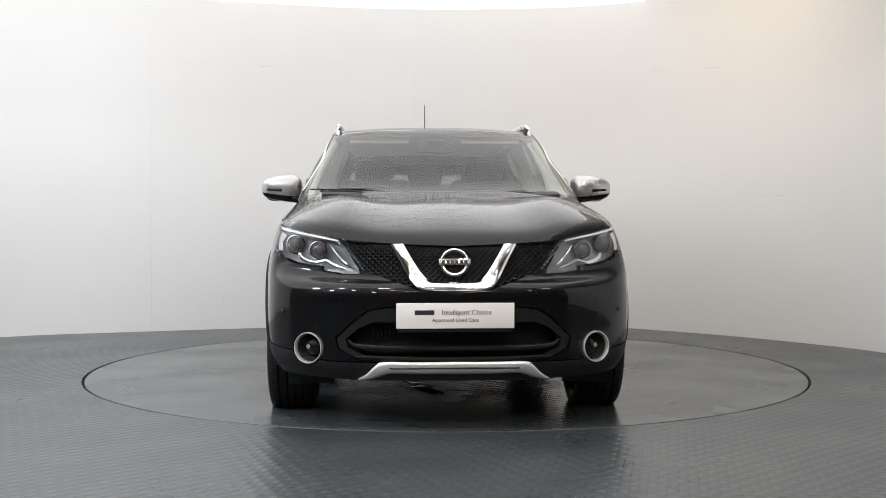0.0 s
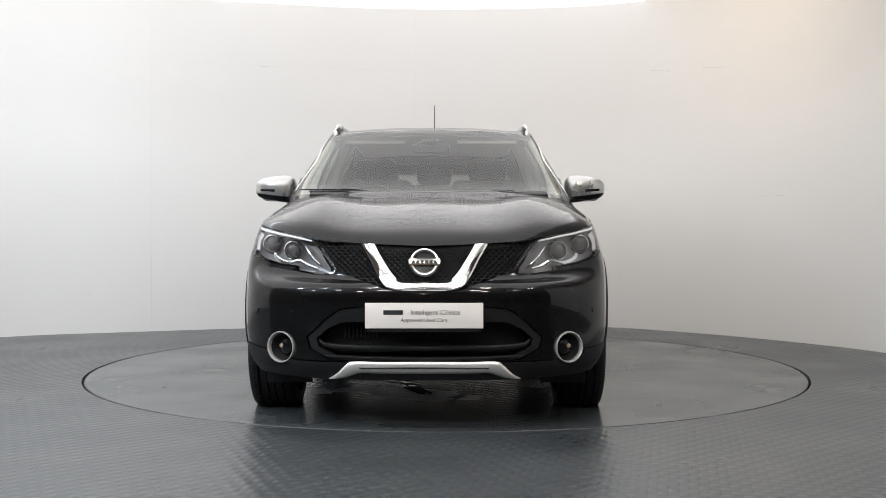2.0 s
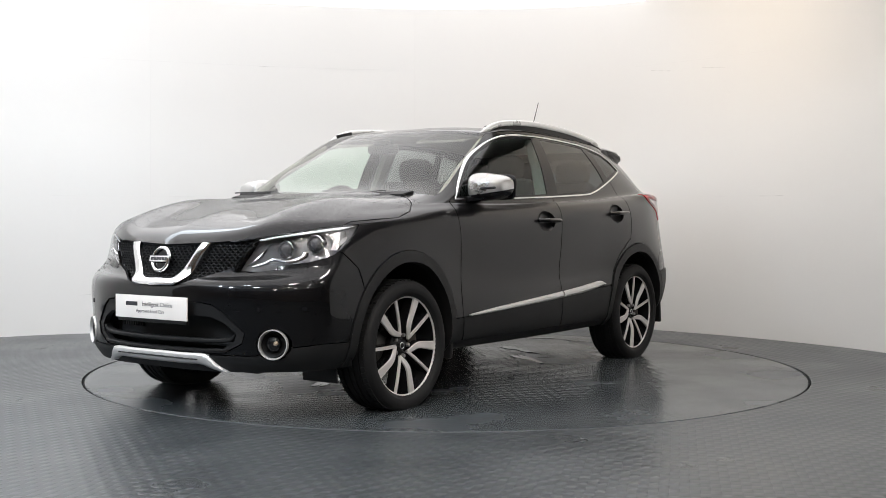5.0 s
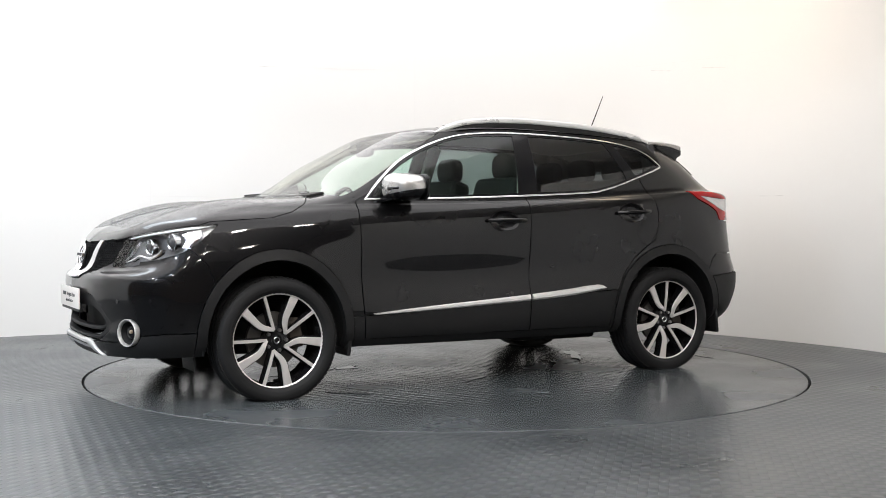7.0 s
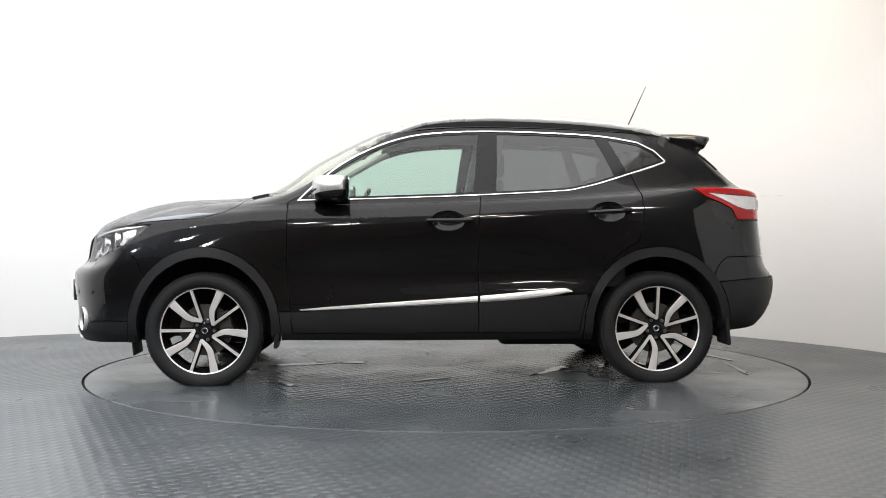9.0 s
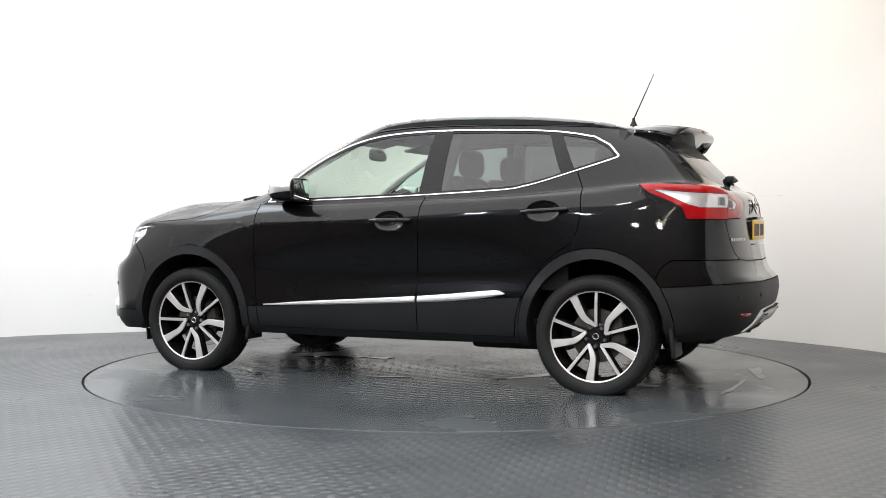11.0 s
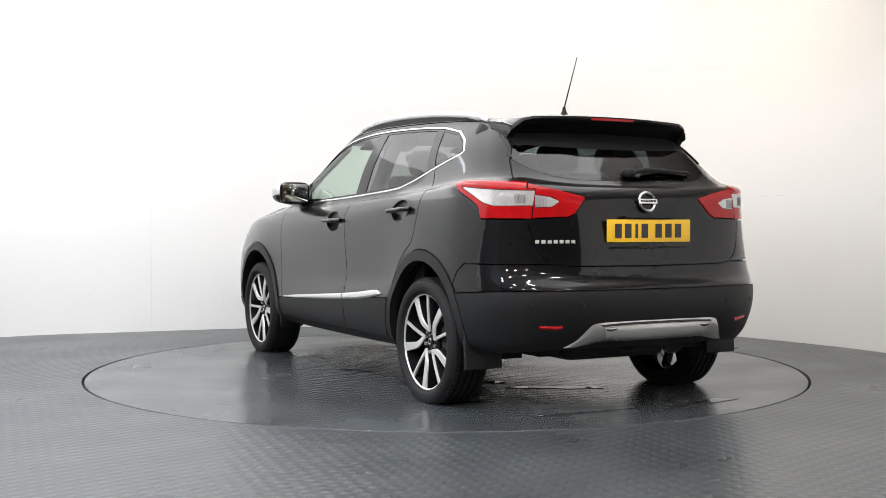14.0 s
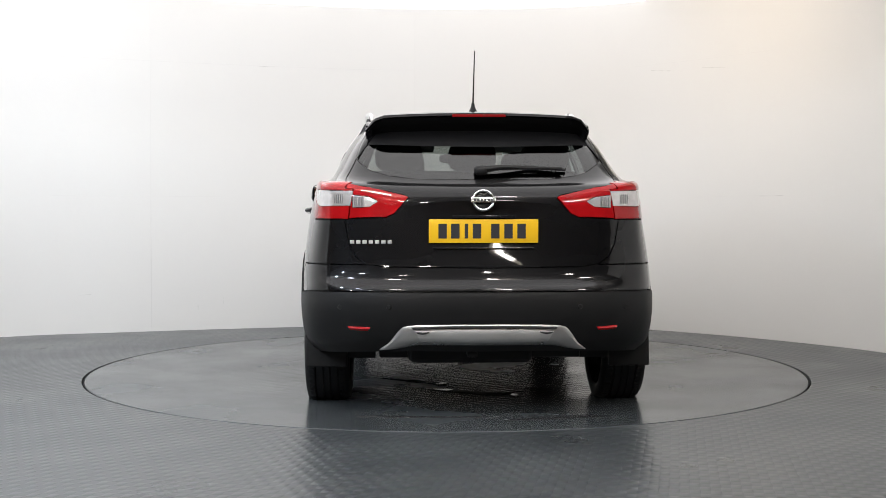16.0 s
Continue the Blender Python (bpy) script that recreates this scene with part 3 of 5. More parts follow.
def clip_x(poly, x_of_z, keep_front):
    """Part of an outline in front of (or behind) a slanted line x = x_of_z(z)."""
    out = []
    n = len(poly)
    sgn = 1 if keep_front else -1
    for i in range(n):
        p, q = poly[i], poly[(i + 1) % n]
        fp, fq = sgn * (p[0] - x_of_z(p[1])), sgn * (q[0] - x_of_z(q[1]))
        if fp >= 0:
            out.append(p)
        if (fp >= 0) != (fq >= 0):
            t = fp / (fp - fq)
            out.append((p[0] + (q[0] - p[0]) * t, p[1] + (q[1] - p[1]) * t))
    return out


def make_skin():
    bm = body_grid()
    flank = lambda c: c.y > 0.42 and -1.9 < c.x < 1.9
    nose = lambda c: c.x > 1.55
    tail = lambda c: c.x < -1.5
    # wheel openings and arch trims
    for cx, arch in ((HUB_X, ARCH_F), (-HUB_X, ARCH_R)):
        oz = 0.335
        tall = [(cx + (0.437 if math.cos(t) > 0 else 0.437) * math.cos(t), oz + 0.467 * math.sin(t)) for t in [2 * math.pi * i / 44 for i in range(44)]]
        low = -0.2
        outer = [p for p in tall if p[1] >= oz] + [(cx - 0.45, low), (cx + 0.45, low)]
        cookie(bm, outer, "XZ", (BODY,), arch, flank)
        ring = [(cx + 0.382 * math.cos(t), oz + 0.405 * math.sin(t)) for t in [2 * math.pi * i / 44 for i in range(44)]]
        inner = [p for p in ring if p[1] >= oz] + [(cx - 0.378, low), (cx + 0.378, low)]
        cookie(bm, inner, "XZ", (arch,), HOLE, flank)
    # side windows
    win = window_outline()
    cookie(bm, win, "XZ", (BODY, ROOF), WIN_FRAME, lambda c: c.y > 0.45)
    glass = shrink(win, 0.022)
    bx = lambda z: -.235 - (z - 1.1) * 0.12
    bx2 = lambda z: -.375 - (z - 1.1) * 0.05
    cx1 = lambda z: -1.075 + (z - 1.26) * 0.42
    cx2 = lambda z: -1.165 + (z - 1.25) * 0.48
    g_front = clip_x(glass, bx, True)
    g_rear = clip_x(clip_x(glass, bx2, False), cx1, True)
    g_quart = clip_x(glass, cx2, False)
    for poly, k in ((g_front, GLASS_F), (g_rear, GLASS_R), (g_quart, GLASS_Q)):
        cookie(bm, poly, "XZ", (WIN_FRAME,), k, lambda c: c.y > 0.5)
    # sills and doors
    door_f = [(.845, 1.06), (.85, .95), (.845, .65), (.83, .45), (.815, .30), (-.265, .30), (-.262, .6), (-.27, 1.0), (-.30, 1.2), (-.32, 1.20), (-.3, 1.14), (.6, 1.12), (.80, 1.085)]
    door_r = [(-.27, 1.13), (-.262, .6), (-.265, .30), (-.86, .30), (-.872, .40), (-.90, .50), (-.96, .62), (-1.04, .72), (-1.13, .79), (-1.20, .83), (-1.23, .90), (-1.245, 1.0),
              (-1.235, 1.12), (-1.18, 1.25), (-1.0, 1.24), (-.6, 1.18)]
    cookie(bm, door_f, "XZ", (BODY,), FRONT_DOOR, flank)
    cookie(bm, door_r, "XZ", (BODY,), REAR_DOOR, flank)
    for hx, hz in HANDLES:
        cookie(bm, oval(hx, hz - .004, .098, .060), "XZ", (FRONT_DOOR, REAR_DOOR), BOWL, flank)
    sill_line = [(.9, .425), (.77, .43), (-.26, .487), (-.9, .525)]
    low_side = sill_line + [(-.95, .1), (.95, .1)]
    cookie(bm, low_side, "XZ", (FRONT_DOOR,), CLAD_DOOR_F, flank)
    cookie(bm, low_side, "XZ", (REAR_DOOR,), CLAD_DOOR_R, flank)
    cookie(bm, low_side, "XZ", (BODY,), CLAD_SILL, flank)
    # nose
    grille = [(0, .833), (.10, .836), (.20, .840), (.32, .846), (.42, .853), (.505, .862), (.47, .80), (.425, .735), (.30, .69), (.19, .655), (.15, .64), (0, .636)]
    grille = grille + [(-y, z) for y, z in grille[-2:0:-1]]
    lamp = [(.505, .864), (.60, .884), (.70, .903), (.79, .924), (.90, .955), (.90, .72), (.70, .735), (.60, .718), (.50, .705), (.42, .708), (.43, .735), (.47, .80)]
    cookie(bm, grille, "YZ", (BODY,), GRILLE, nose)
    cookie(bm, lamp, "YZ", (BODY,), HEADLAMP, lambda c: c.x > 1.60)
    behind = [(1.635, .93), (1.69, .88), (1.76, .825), (1.84, .78), (1.92, .752), (2.0, .735), (2.05, .66), (1.5, .6), (1.4, .8), (1.4, 1.0), (1.60, 1.0)]
    cookie(bm, behind, "XZ", (HEADLAMP,), BODY, lambda c: c.y > .6)
    panel = [(0, .565), (.30, .565), (.375, .555), (.43, .52), (.53, .425), (.515, .375), (.42, .325), (0, .318)]
    panel = panel + [(-y, z) for y, z in panel[-2:0:-1]]
    cookie(bm, panel, "YZ", (BODY,), INTAKE_PANEL, nose)
    mouth = [(0, .495), (.36, .495), (.43, .465), (.485, .42), (.475, .385), (.40, .345), (0, .338)]
    mouth = mouth + [(-y, z) for y, z in mouth[-2:0:-1]]
    cookie(bm, mouth, "YZ", (INTAKE_PANEL,), INTAKE, nose)
    cookie(bm, [(1.55, .30), (1.55, .372), (1.9, .375), (2.02, .36), (2.10, .32), (2.3, .315), (2.3, .1), (1.55, .1)], "XZ", (BODY,), F_CLAD, lambda c: c.x > 1.55)
    cookie(bm, circle(.654, .375, .072, 28), "YZ", (BODY, F_CLAD), FOG_POD, nose)
    # bonnet
    cookie(bm, [(-.1, 1.3), (-.1, .80), (.505, .863), (.60, .883), (.70, .902), (.79, .924), (.90, .97), (.9, 1.3)], "YZ", (BODY,), BONNET,
           lambda c: c.x > .95 and c.z < 1.108 and c.z > .80 and c.x > 1.0 - c.y * 0.12)
    hood_side = [(1.95, .88), (1.80, .905), (1.67, .945), (1.5, .957), (1.34, .968), (1.22, 1.0), (1.13, 1.045), (1.04, 1.12), (.8, 1.12), (.8, .7), (2.0, .7)]
    cookie(bm, hood_side, "XZ", (BONNET,), BODY, lambda c: c.y > 0.55)
    # front bumper cut line against the wing
    cookie(bm, [(2.4, .1), (2.4, .95), (2.2, .90), (1.78, .80), (1.70, .72), (1.66, .60), (1.62, .1)], "XZ", (BODY,), F_BUMPER, lambda c: c.x > 1.6)
    # tail
    tail_side = [(-1.55, 1.148), (-1.66, 1.15), (-1.80, 1.143), (-2.2, 1.13), (-2.2, .955), (-1.815, .958), (-1.80, .985), (-1.785, 1.02), (-1.72, 1.055), (-1.62, 1.095)]
    cookie(bm, tail_side, "XZ", (BODY,), TAIL_RED, lambda c: c.x < -1.5 and c.y > .64)
    tail_back = [(.655, 1.128), (.655, .96), (.46, .965), (.42, .985), (.355, 1.06), (.37, 1.07), (.50, 1.10)]
    cookie(bm, tail_back, "YZ", (BODY,), TAIL_IN, lambda c: c.x < -1.8)
    cookie(bm, [(.34, 1.0), (.34, 1.155), (.45, 1.170), (.53, 1.195), (.595, 1.238), (.64, 1.30), (.75, 1.30), (.75, 1.0)], "YZ", (REAR_GLASS,), BODY, tail)
    gate = [(0, 1.3), (0, .725), (.47, .73), (.56, .745), (.61, .78), (.64, .84), (.662, .95), (.662, 1.13), (.66, 1.16), (.63, 1.22), (.60, 1.3)]
    gate = [(-.05, 1.3), (-.05, .725)] + gate[2:]
    cookie(bm, gate, "YZ", (BODY,), TAILGATE, lambda c: c.x < -1.75)
    clad_r = [(-1.66, .592), (-1.78, .60), (-1.95, .612), (-2.3, .617), (-2.3, .1), (-1.6, .1)]
    cookie(bm, clad_r, "XZ", (BODY,), R_CLAD, lambda c: c.x < -1.6)
    cookie(bm, [(-1.69, .70), (-1.74, .74), (-2.3, .74), (-2.3, .3), (-1.6, .3), (-1.64, .60)], "XZ", (BODY,), R_BUMPER, lambda c: c.x < -1.6)
    cookie(bm, [(-1.64, 1.118), (-1.80, 1.104), (-2.2, 1.080), (-2.2, 1.022), (-1.88, 1.022), (-1.82, 1.038), (-1.73, 1.080)], "XZ", (TAIL_RED,), TAIL_W)
    cookie(bm, [(.622, 1.072), (.545, 1.062), (.50, 1.042), (.54, 1.017), (.622, 1.013)], "YZ", (TAIL_IN,), TAIL_IN_W)
    return bm


def pick(skin, numbers):
    """A copy of the faces with these panel numbers."""
    bm = skin.copy()
    bmesh.ops.delete(bm, geom=[f for f in bm.faces if f.material_index not in numbers], context="FACES")
    for f in bm.faces:
        f.material_index = 0
    return bm


def panel_edges(bm, gap=0.0034, turn=0.014, out=0.0):
    """Draw the free edges back by the shut gap and fold them inwards."""
    bm.normal_update()
    middle = {v for v in bm.verts if abs(v.co.y) < 2e-4}
    if out:
        for v in bm.verts:
            v.co += v.normal * out
    for v in middle:
        v.co.y = 0.0
    bm.normal_update()
    rim = [e for e in bm.edges if e.is_boundary and not (e.verts[0] in middle and e.verts[1] in middle)]
    vs = {v for e in rim for v in e.verts}
    moves = {}
    for v in vs:
        c = Vector()
        for f in v.link_faces:
            c += (f.calc_center_median() - v.co).normalized()
        c -= v.normal * c.dot(v.normal)
        if v in middle:
            c.y = 0
        moves[v] = c.normalized() * gap if c.length > 1e-6 else Vector()
    normals = {v: v.normal.copy() for v in vs}
    for v, d in moves.items():
        v.co += d
    if turn:
        low = {v: bm.verts.new(v.co - normals[v] * turn) for v in vs}
        for v in vs & middle:
            low[v].co.y = 0.0
        for e in rim:
            a, b = e.verts
            f = e.link_faces[0]
            lp = [l for l in f.loops if l.edge == e][0]
            p, q = lp.vert, lp.link_loop_next.vert
            try:
                bm.faces.new((q, p, low[p], low[q]))
            except ValueError:
                pass
    return bm


def join_mirror(bm):
    mirrored(bm)
    bmesh.ops.remove_doubles(bm, verts=[v for v in bm.verts if abs(v.co.y) < 0.0005], dist=0.0008)
    return bm


car = tagged(new("car"), "glossy black five-door crossover car with silver mirror caps, slightly rain-wet", "car")
skin = make_skin()


def two_sides(name, numbers, mat, label="", parent=None, **kw):
    """A left and a right panel, each an object."""
    obs = []
    for flip in (False, True):
        bm = panel_edges(pick(skin, numbers), **kw)
        if flip:
            flip_y(bm)
        obs.append(part(name, bm, mat, parent or car, label))
    return obs


def across(name, numbers, mat, label="", parent=None, **kw):
    return part(name, join_mirror(panel_edges(pick(skin, numbers), **kw)), mat, parent or car, label)


body = across("body_shell", (BODY,), PAINT, "glossy black metallic painted shell")
roof = across("roof", (ROOF,), ROOF_GLASS, "black glass panoramic roof with rain drops")
bonnet = across("bonnet", (BONNET,), PAINT, "black bonnet beaded with rain drops", turn=0.02, gap=0.003)
front_bumper = across("front_bumper", (F_BUMPER,), PAINT)
across("front_lower_cladding", (F_CLAD,), BLACK_PLASTIC, "matt black plastic lower bumper", out=0.004)
across("windscreen", (WINDSCREEN,), WS_GLASS, "clear windscreen", gap=0.0, turn=0.0)
across("rear_window", (REAR_GLASS,), PRIVACY, "dark tinted rear window", gap=0.0, turn=0.0)
tailgate = across("tailgate", (TAILGATE,), PAINT)
rear_bumper = across("rear_bumper", (R_BUMPER,), PAINT)
across("rear_lower_cladding", (R_CLAD,), BLACK_PLASTIC, "matt black plastic rear bumper", out=0.008)
doors_f = two_sides("front_door", (FRONT_DOOR,), PAINT)
doors_r = two_sides("rear_door", (REAR_DOOR,), PAINT)
for d, k in zip(doors_f, (0, 1)):
    bm = panel_edges(pick(skin, (CLAD_DOOR_F,)), out=0.004)
    part("lower_cladding", flip_y(bm) if k else bm, BLACK_PLASTIC, d, "matt black plastic cladding")
    bm = panel_edges(pick(skin, (GLASS_F,)), gap=0, turn=0, out=-0.006)
    part("window_glass", flip_y(bm) if k else bm, GLASS, d, "pale green clear glass")
for d, k in zip(doors_r, (0, 1)):
    bm = panel_edges(pick(skin, (CLAD_DOOR_R,)), out=0.004)
    part("lower_cladding", flip_y(bm) if k else bm, BLACK_PLASTIC, d, "matt black plastic cladding")
    bm = panel_edges(pick(skin, (GLASS_R,)), gap=0, turn=0, out=-0.006)
    part("window_glass", flip_y(bm) if k else bm, PRIVACY, d, "dark tinted glass")
two_sides("quarter_window", (GLASS_Q,), PRIVACY, "dark tinted glass", gap=0, turn=0, out=-0.006)
two_sides("window_pillar_trim", (WIN_FRAME,), GLOSS_BLACK, "gloss black pillar trim", out=-0.003, gap=0, turn=0.006)
two_sides("sill_cladding", (CLAD_SILL,), BLACK_PLASTIC, "matt black plastic sill", out=0.002)
two_sides("front_arch_trim", (ARCH_F,), BLACK_PLASTIC, "matt black plastic wheel arch", out=0.008, turn=0.045)
two_sides("rear_arch_trim", (ARCH_R,), BLACK_PLASTIC, "matt black plastic wheel arch", out=0.008, turn=0.045)
across("intake_surround", (INTAKE_PANEL,), BLACK_PLASTIC, "matt black intake surround", out=-0.006, turn=0.03)
# an inner shell that closes the gaps between panels
inner = pick(skin, (BODY, BONNET, FRONT_DOOR, REAR_DOOR, F_BUMPER, F_CLAD, TAILGATE, R_BUMPER, R_CLAD, CLAD_SILL, CLAD_DOOR_F, CLAD_DOOR_R, TAIL_RED, TAIL_IN, TAIL_W, TAIL_IN_W, ROOF))
inner.normal_update()
for v in inner.verts:
    v.co -= v.normal * 0.017
    v.co.y = max(0.0, v.co.y)
part("inner_shell", join_mirror(inner), DARK, car, "dark inner body shell")


# ---------------------------------------------------------------- car details
from mathutils.bvhtree import BVHTree
_tree = BVHTree.FromBMesh(skin)


def side_at(x, z, lift=0.0):
    """A point on the left flank."""
    hit, nrm, _, _ = _tree.ray_cast(Vector((x, 3.0, z)), Vector((0, -1, 0)))
    if hit is None:
        return Vector((x, 0.8, z))
    return hit + Vector((0, lift, 0))


def nose_at(y, z, lift=0.0):
    hit, nrm, _, _ = _tree.ray_cast(Vector((4.0, abs(y), z)), Vector((-1, 0, 0)))
    x = hit.x if hit and hit.x > 1.0 else 2.1
    return Vector((x + lift, y, z))


def tail_at(y, z, lift=0.0):
    hit, nrm, _, _ = _tree.ray_cast(Vector((-4.0, abs(y), z)), Vector((1, 0, 0)))
    x = hit.x if hit and hit.x < -1.0 else -2.08
    return Vector((x - lift, y, z))


def top_at(x, y, lift=0.0):
    hit, nrm, _, _ = _tree.ray_cast(Vector((x, abs(y), 3.0)), Vector((0, 0, -1)))
    z = hit.z if hit else 1.0
    return Vector((x, y, z + lift))


def drape(edge_a, edge_b, surface, out=0.01, back=0.015, across_n=4, sub=3, close=False, crown=0.5):
    """A bar laid on the skin between two edges, given in the surface's own two coordinates."""
    A, B = crom(edge_a, sub, close), crom(edge_b, sub, close)
    bm = bmesh.new()
    rows = []
    for a, b in zip(A, B):
        top = []
        for j in range(across_n + 1):
            t = j / across_n
            p = a * (1 - t) + b * t
            top.append(bm.verts.new(surface(p[0], p[1], out * (1 - crown * (2 * t - 1) ** 4))))
        pa, pb = surface(a[0], a[1], -back), surface(b[0], b[1], -back)
        rows.append([bm.verts.new(pa)] + top + [bm.verts.new(pb)])
    n = len(rows)
    for i in range(n if close else n - 1):
        r, s = rows[i], rows[(i + 1) % n]
        for j in range(len(r) - 1):
            bm.faces.new((r[j], r[j + 1], s[j + 1], s[j]))
    if not close:
        bm.faces.new(rows[0])
        bm.faces.new(rows[-1][::-1])
    bmesh.ops.recalc_face_normals(bm, faces=bm.faces)
    return bm


def both(name, make, mat, parents, label=""):
    """The same part on the left and, mirrored, on the right. parents: the thing, or a left and a right parent."""
    obs = []
    pl, pr = parents if isinstance(parents, (list, tuple)) else (parents, parents)
    obs.append(part(name, make(), mat, pl, label))
    obs.append(part(name, flip_y(make()), mat, pr, label))
    return obs


# wheels
def spoke(path, widths, depth, y_face, grow=0.0):
    """A blade along (radius, angle) pairs in the wheel's plane, with a raised face."""
    bm = bmesh.new()
    mid = crom([(r * math.cos(radians(a)), r * math.sin(radians(a)), w) for (r, a), w in zip(path, widths)], 4)
    rows = []
    for i, p in enumerate(mid):
        d = mid[min(i + 1, len(mid) - 1)][:2] - mid[max(i - 1, 0)][:2]
        d = d / np.linalg.norm(d)
        s = np.array((-d[1], d[0]))
        w = p[2] + grow
        t = i / (len(mid) - 1)
        y = y_face - 0.016 * (1 - t) ** 2
        rows.append([bm.verts.new((p[0] + s[0] * w * k, yy, p[1] + s[1] * w * k)) for k, yy in ((-0.6, y - depth), (-0.5, y - .002), (-.44, y), (.44, y), (0.5, y - .002), (0.6, y - depth))])
    for a, b in zip(rows, rows[1:]):
        for j in range(5):
            bm.faces.new((a[j], a[j + 1], b[j + 1], b[j]))
    bm.faces.new(rows[0])
    bm.faces.new(rows[-1][::-1])
    bmesh.ops.recalc_face_normals(bm, faces=bm.faces)
    return bm


def build_wheel(phase):
    """A left wheel with its middle at the origin; the outer face looks to +y."""
    barrel = lathe([(.250, .085), (.246, .06), (.236, .03), (.230, -.07), (.246, -.10), (.25, -.105)], 56)
    w = part("wheel", barrel, RIM_BLACK, car, "gloss black and machined alloy wheel with ten spokes")
    R = TYRE_R
    prof = [(.250, -.100), (.262, -.112), (.290, -.117), (.318, -.108), (.331, -.090), (R - .001, -.080), (R, -.062), (R - .008, -.061), (R - .008, -.054), (R, -.053), (R + .001, -.022),
            (R - .008, -.021), (R - .008, -.013), (R + .001, -.012), (R + .001, .012), (R - .008, .013), (R - .008, .021), (R + .001, .022), (R, .053), (R - .008, .054), (R - .008, .061),
            (R, .062), (R - .001, .080), (.331, .090), (.3185, .107), (.314, .110), (.292, .1155), (.288, .115), (.274, .114), (.266, .109), (.261, .100), (.250, .094)]
    tyre = lathe(prof, 96)
    for v in tyre.verts:
        sag = -HUB_Z - v.co.z
        if sag > -.03:
            v.co.y *= 1 + max(0.0, sag + .03) * 1.2
            v.co.z = max(v.co.z, -HUB_Z + .0003)
    part("tyre", tyre, RUBBER, w, "black low-profile tyre", angle=50)
    # tread blocks across the shoulder
    bm = bmesh.new()
    for i in range(72):
        a = 2 * math.pi * i / 72
        if math.cos(a) < -.9:
            continue
        for s in (-1, 1):
            bevel_box(bm, (0.022, 0.026, 0.006), Matrix.Rotation(-a, 4, "Y") @ pose(0, s * 0.077, R - 0.0005, s * -8, 0, 14))
    tagged(part("tread", bm, RUBBER, w, smooth=False), kind="stuff")
    part("rim_lip", lathe([(.250, .094), (.258, .098), (.265, .095), (.264, .086), (.248, .084), (.244, .089), (.250, .094)], 72), MACHINED, w, "bright machined rim edge")
    for k in range(5):
        a = phase + 72 * k
        wide = [(.056, a + 2), (.074, a - 17), (.098, a - 29), (.13, a - 33.5), (.19, a - 32.5), (.256, a - 31.5)]
        ws = (.015, .023, .029, .033, .039, .047)
        thin = [(.056, a + 1), (.12, a), (.19, a), (.256, a)]
        wt = (.015, .0165, .0165, .018)
        part("spoke", spoke(wide, ws, .02, .088), MACHINED, w, "bright machined spoke")
        part("spoke_side", spoke(wide, ws, .05, .080, .008), RIM_BLACK, w)
        part("narrow_spoke", spoke(thin, wt, .02, .087), MACHINED, w, "bright narrow spoke")
        part("spoke_side", spoke(thin, wt, .05, .079, .008), RIM_BLACK, w)
    part("hub", lathe([(.004, .062), (.03, .062), (.033, .058), (.060, .054), (.075, .045), (.078, .0), (.004, 0)], 40), RIM_BLACK, w)
    part("centre_cap", lathe([(.0005, .068), (.022, .067), (.026, .063), (.027, .058)], 32), GLOSS_BLACK, w)
    part("cap_emblem", lathe([(.013, .0675), (.0145, .069), (.0165, .069), (.018, .0675)], 28), CHROME, w)
    nut = None
    for k in range(5):
        a = radians(phase + 72 * k + 36)
        m = Matrix.Translation((math.cos(a) * .055, .055, math.sin(a) * .055))
        if nut is None:
            nut = part("wheel_nut", lathe([(.0005, .016), (.008, .016), (.0105, .012), (.011, 0)], 6), STEEL, w)
            nut.matrix_basis = m
        else:
            share("wheel_nut", nut, w, m)
    part("brake_disc", lathe([(.06, .01), (.06, .018), (.148, .018), (.15, .015), (.15, -.008), (.06, -.008)], 48), DISC_STEEL, w)
    bm = box((.075, .07, .16), pose(-.115, .01, .03, 0, 12, 0), .015)
    part("brake_caliper", bm, RUST, w)
    return w


WHEEL_Y = 0.772
for wx, side, phase in ((HUB_X, 1, 35.6), (-HUB_X, 1, 16), (HUB_X, -1, 50), (-HUB_X, -1, 5)):
    w = build_wheel(180 - phase)
    w.matrix_basis = pose(wx, side * WHEEL_Y, HUB_Z, 0, 0, 0 if side > 0 else 180)

# wheel housings, floor pan, suspension and mud flaps
for wx in (HUB_X, -HUB_X):
    for sgn in (1, -1):
        bm = bmesh.new()
        n = 20
        ring = []
        for i in range(n + 1):
            a = math.pi * (i / n) * 1.12 - 0.06 * math.pi
            c, s = wx + .405 * math.cos(a), .335 + .425 * math.sin(a)
            ring.append([bm.verts.new((c, sgn * y, s)) for y in (.845, .52)])
        for a, b in zip(ring, ring[1:]):
            bm.faces.new((a[0], a[1], b[1], b[0]))
        bm.faces.new([r[1] for r in ring])
        part("wheel_housing", bm, DARK, car, "dark plastic wheel arch liner")
part("floor_pan", box((3.7, 1.0, .06), pose(0, 0, .30), .01), DARK, car, "dark underbody")
part("floor_pan_side", box((1.72, 1.56, .06), pose(-.01, 0, .285), .01), DARK, car)
part("engine_undertray", box((.40, .95, .05), pose(1.78, 0, .25, 0, 3, 0), .01), DARK, car)
part("fuel_tank", box((.62, .9, .10), pose(-.75, 0, .23), .03), DARK, car)
part("rear_axle", tube([(-HUB_X, -.68, .30), (-HUB_X + .06, 0, .27), (-HUB_X, .68, .30)], .032), DARK, car)
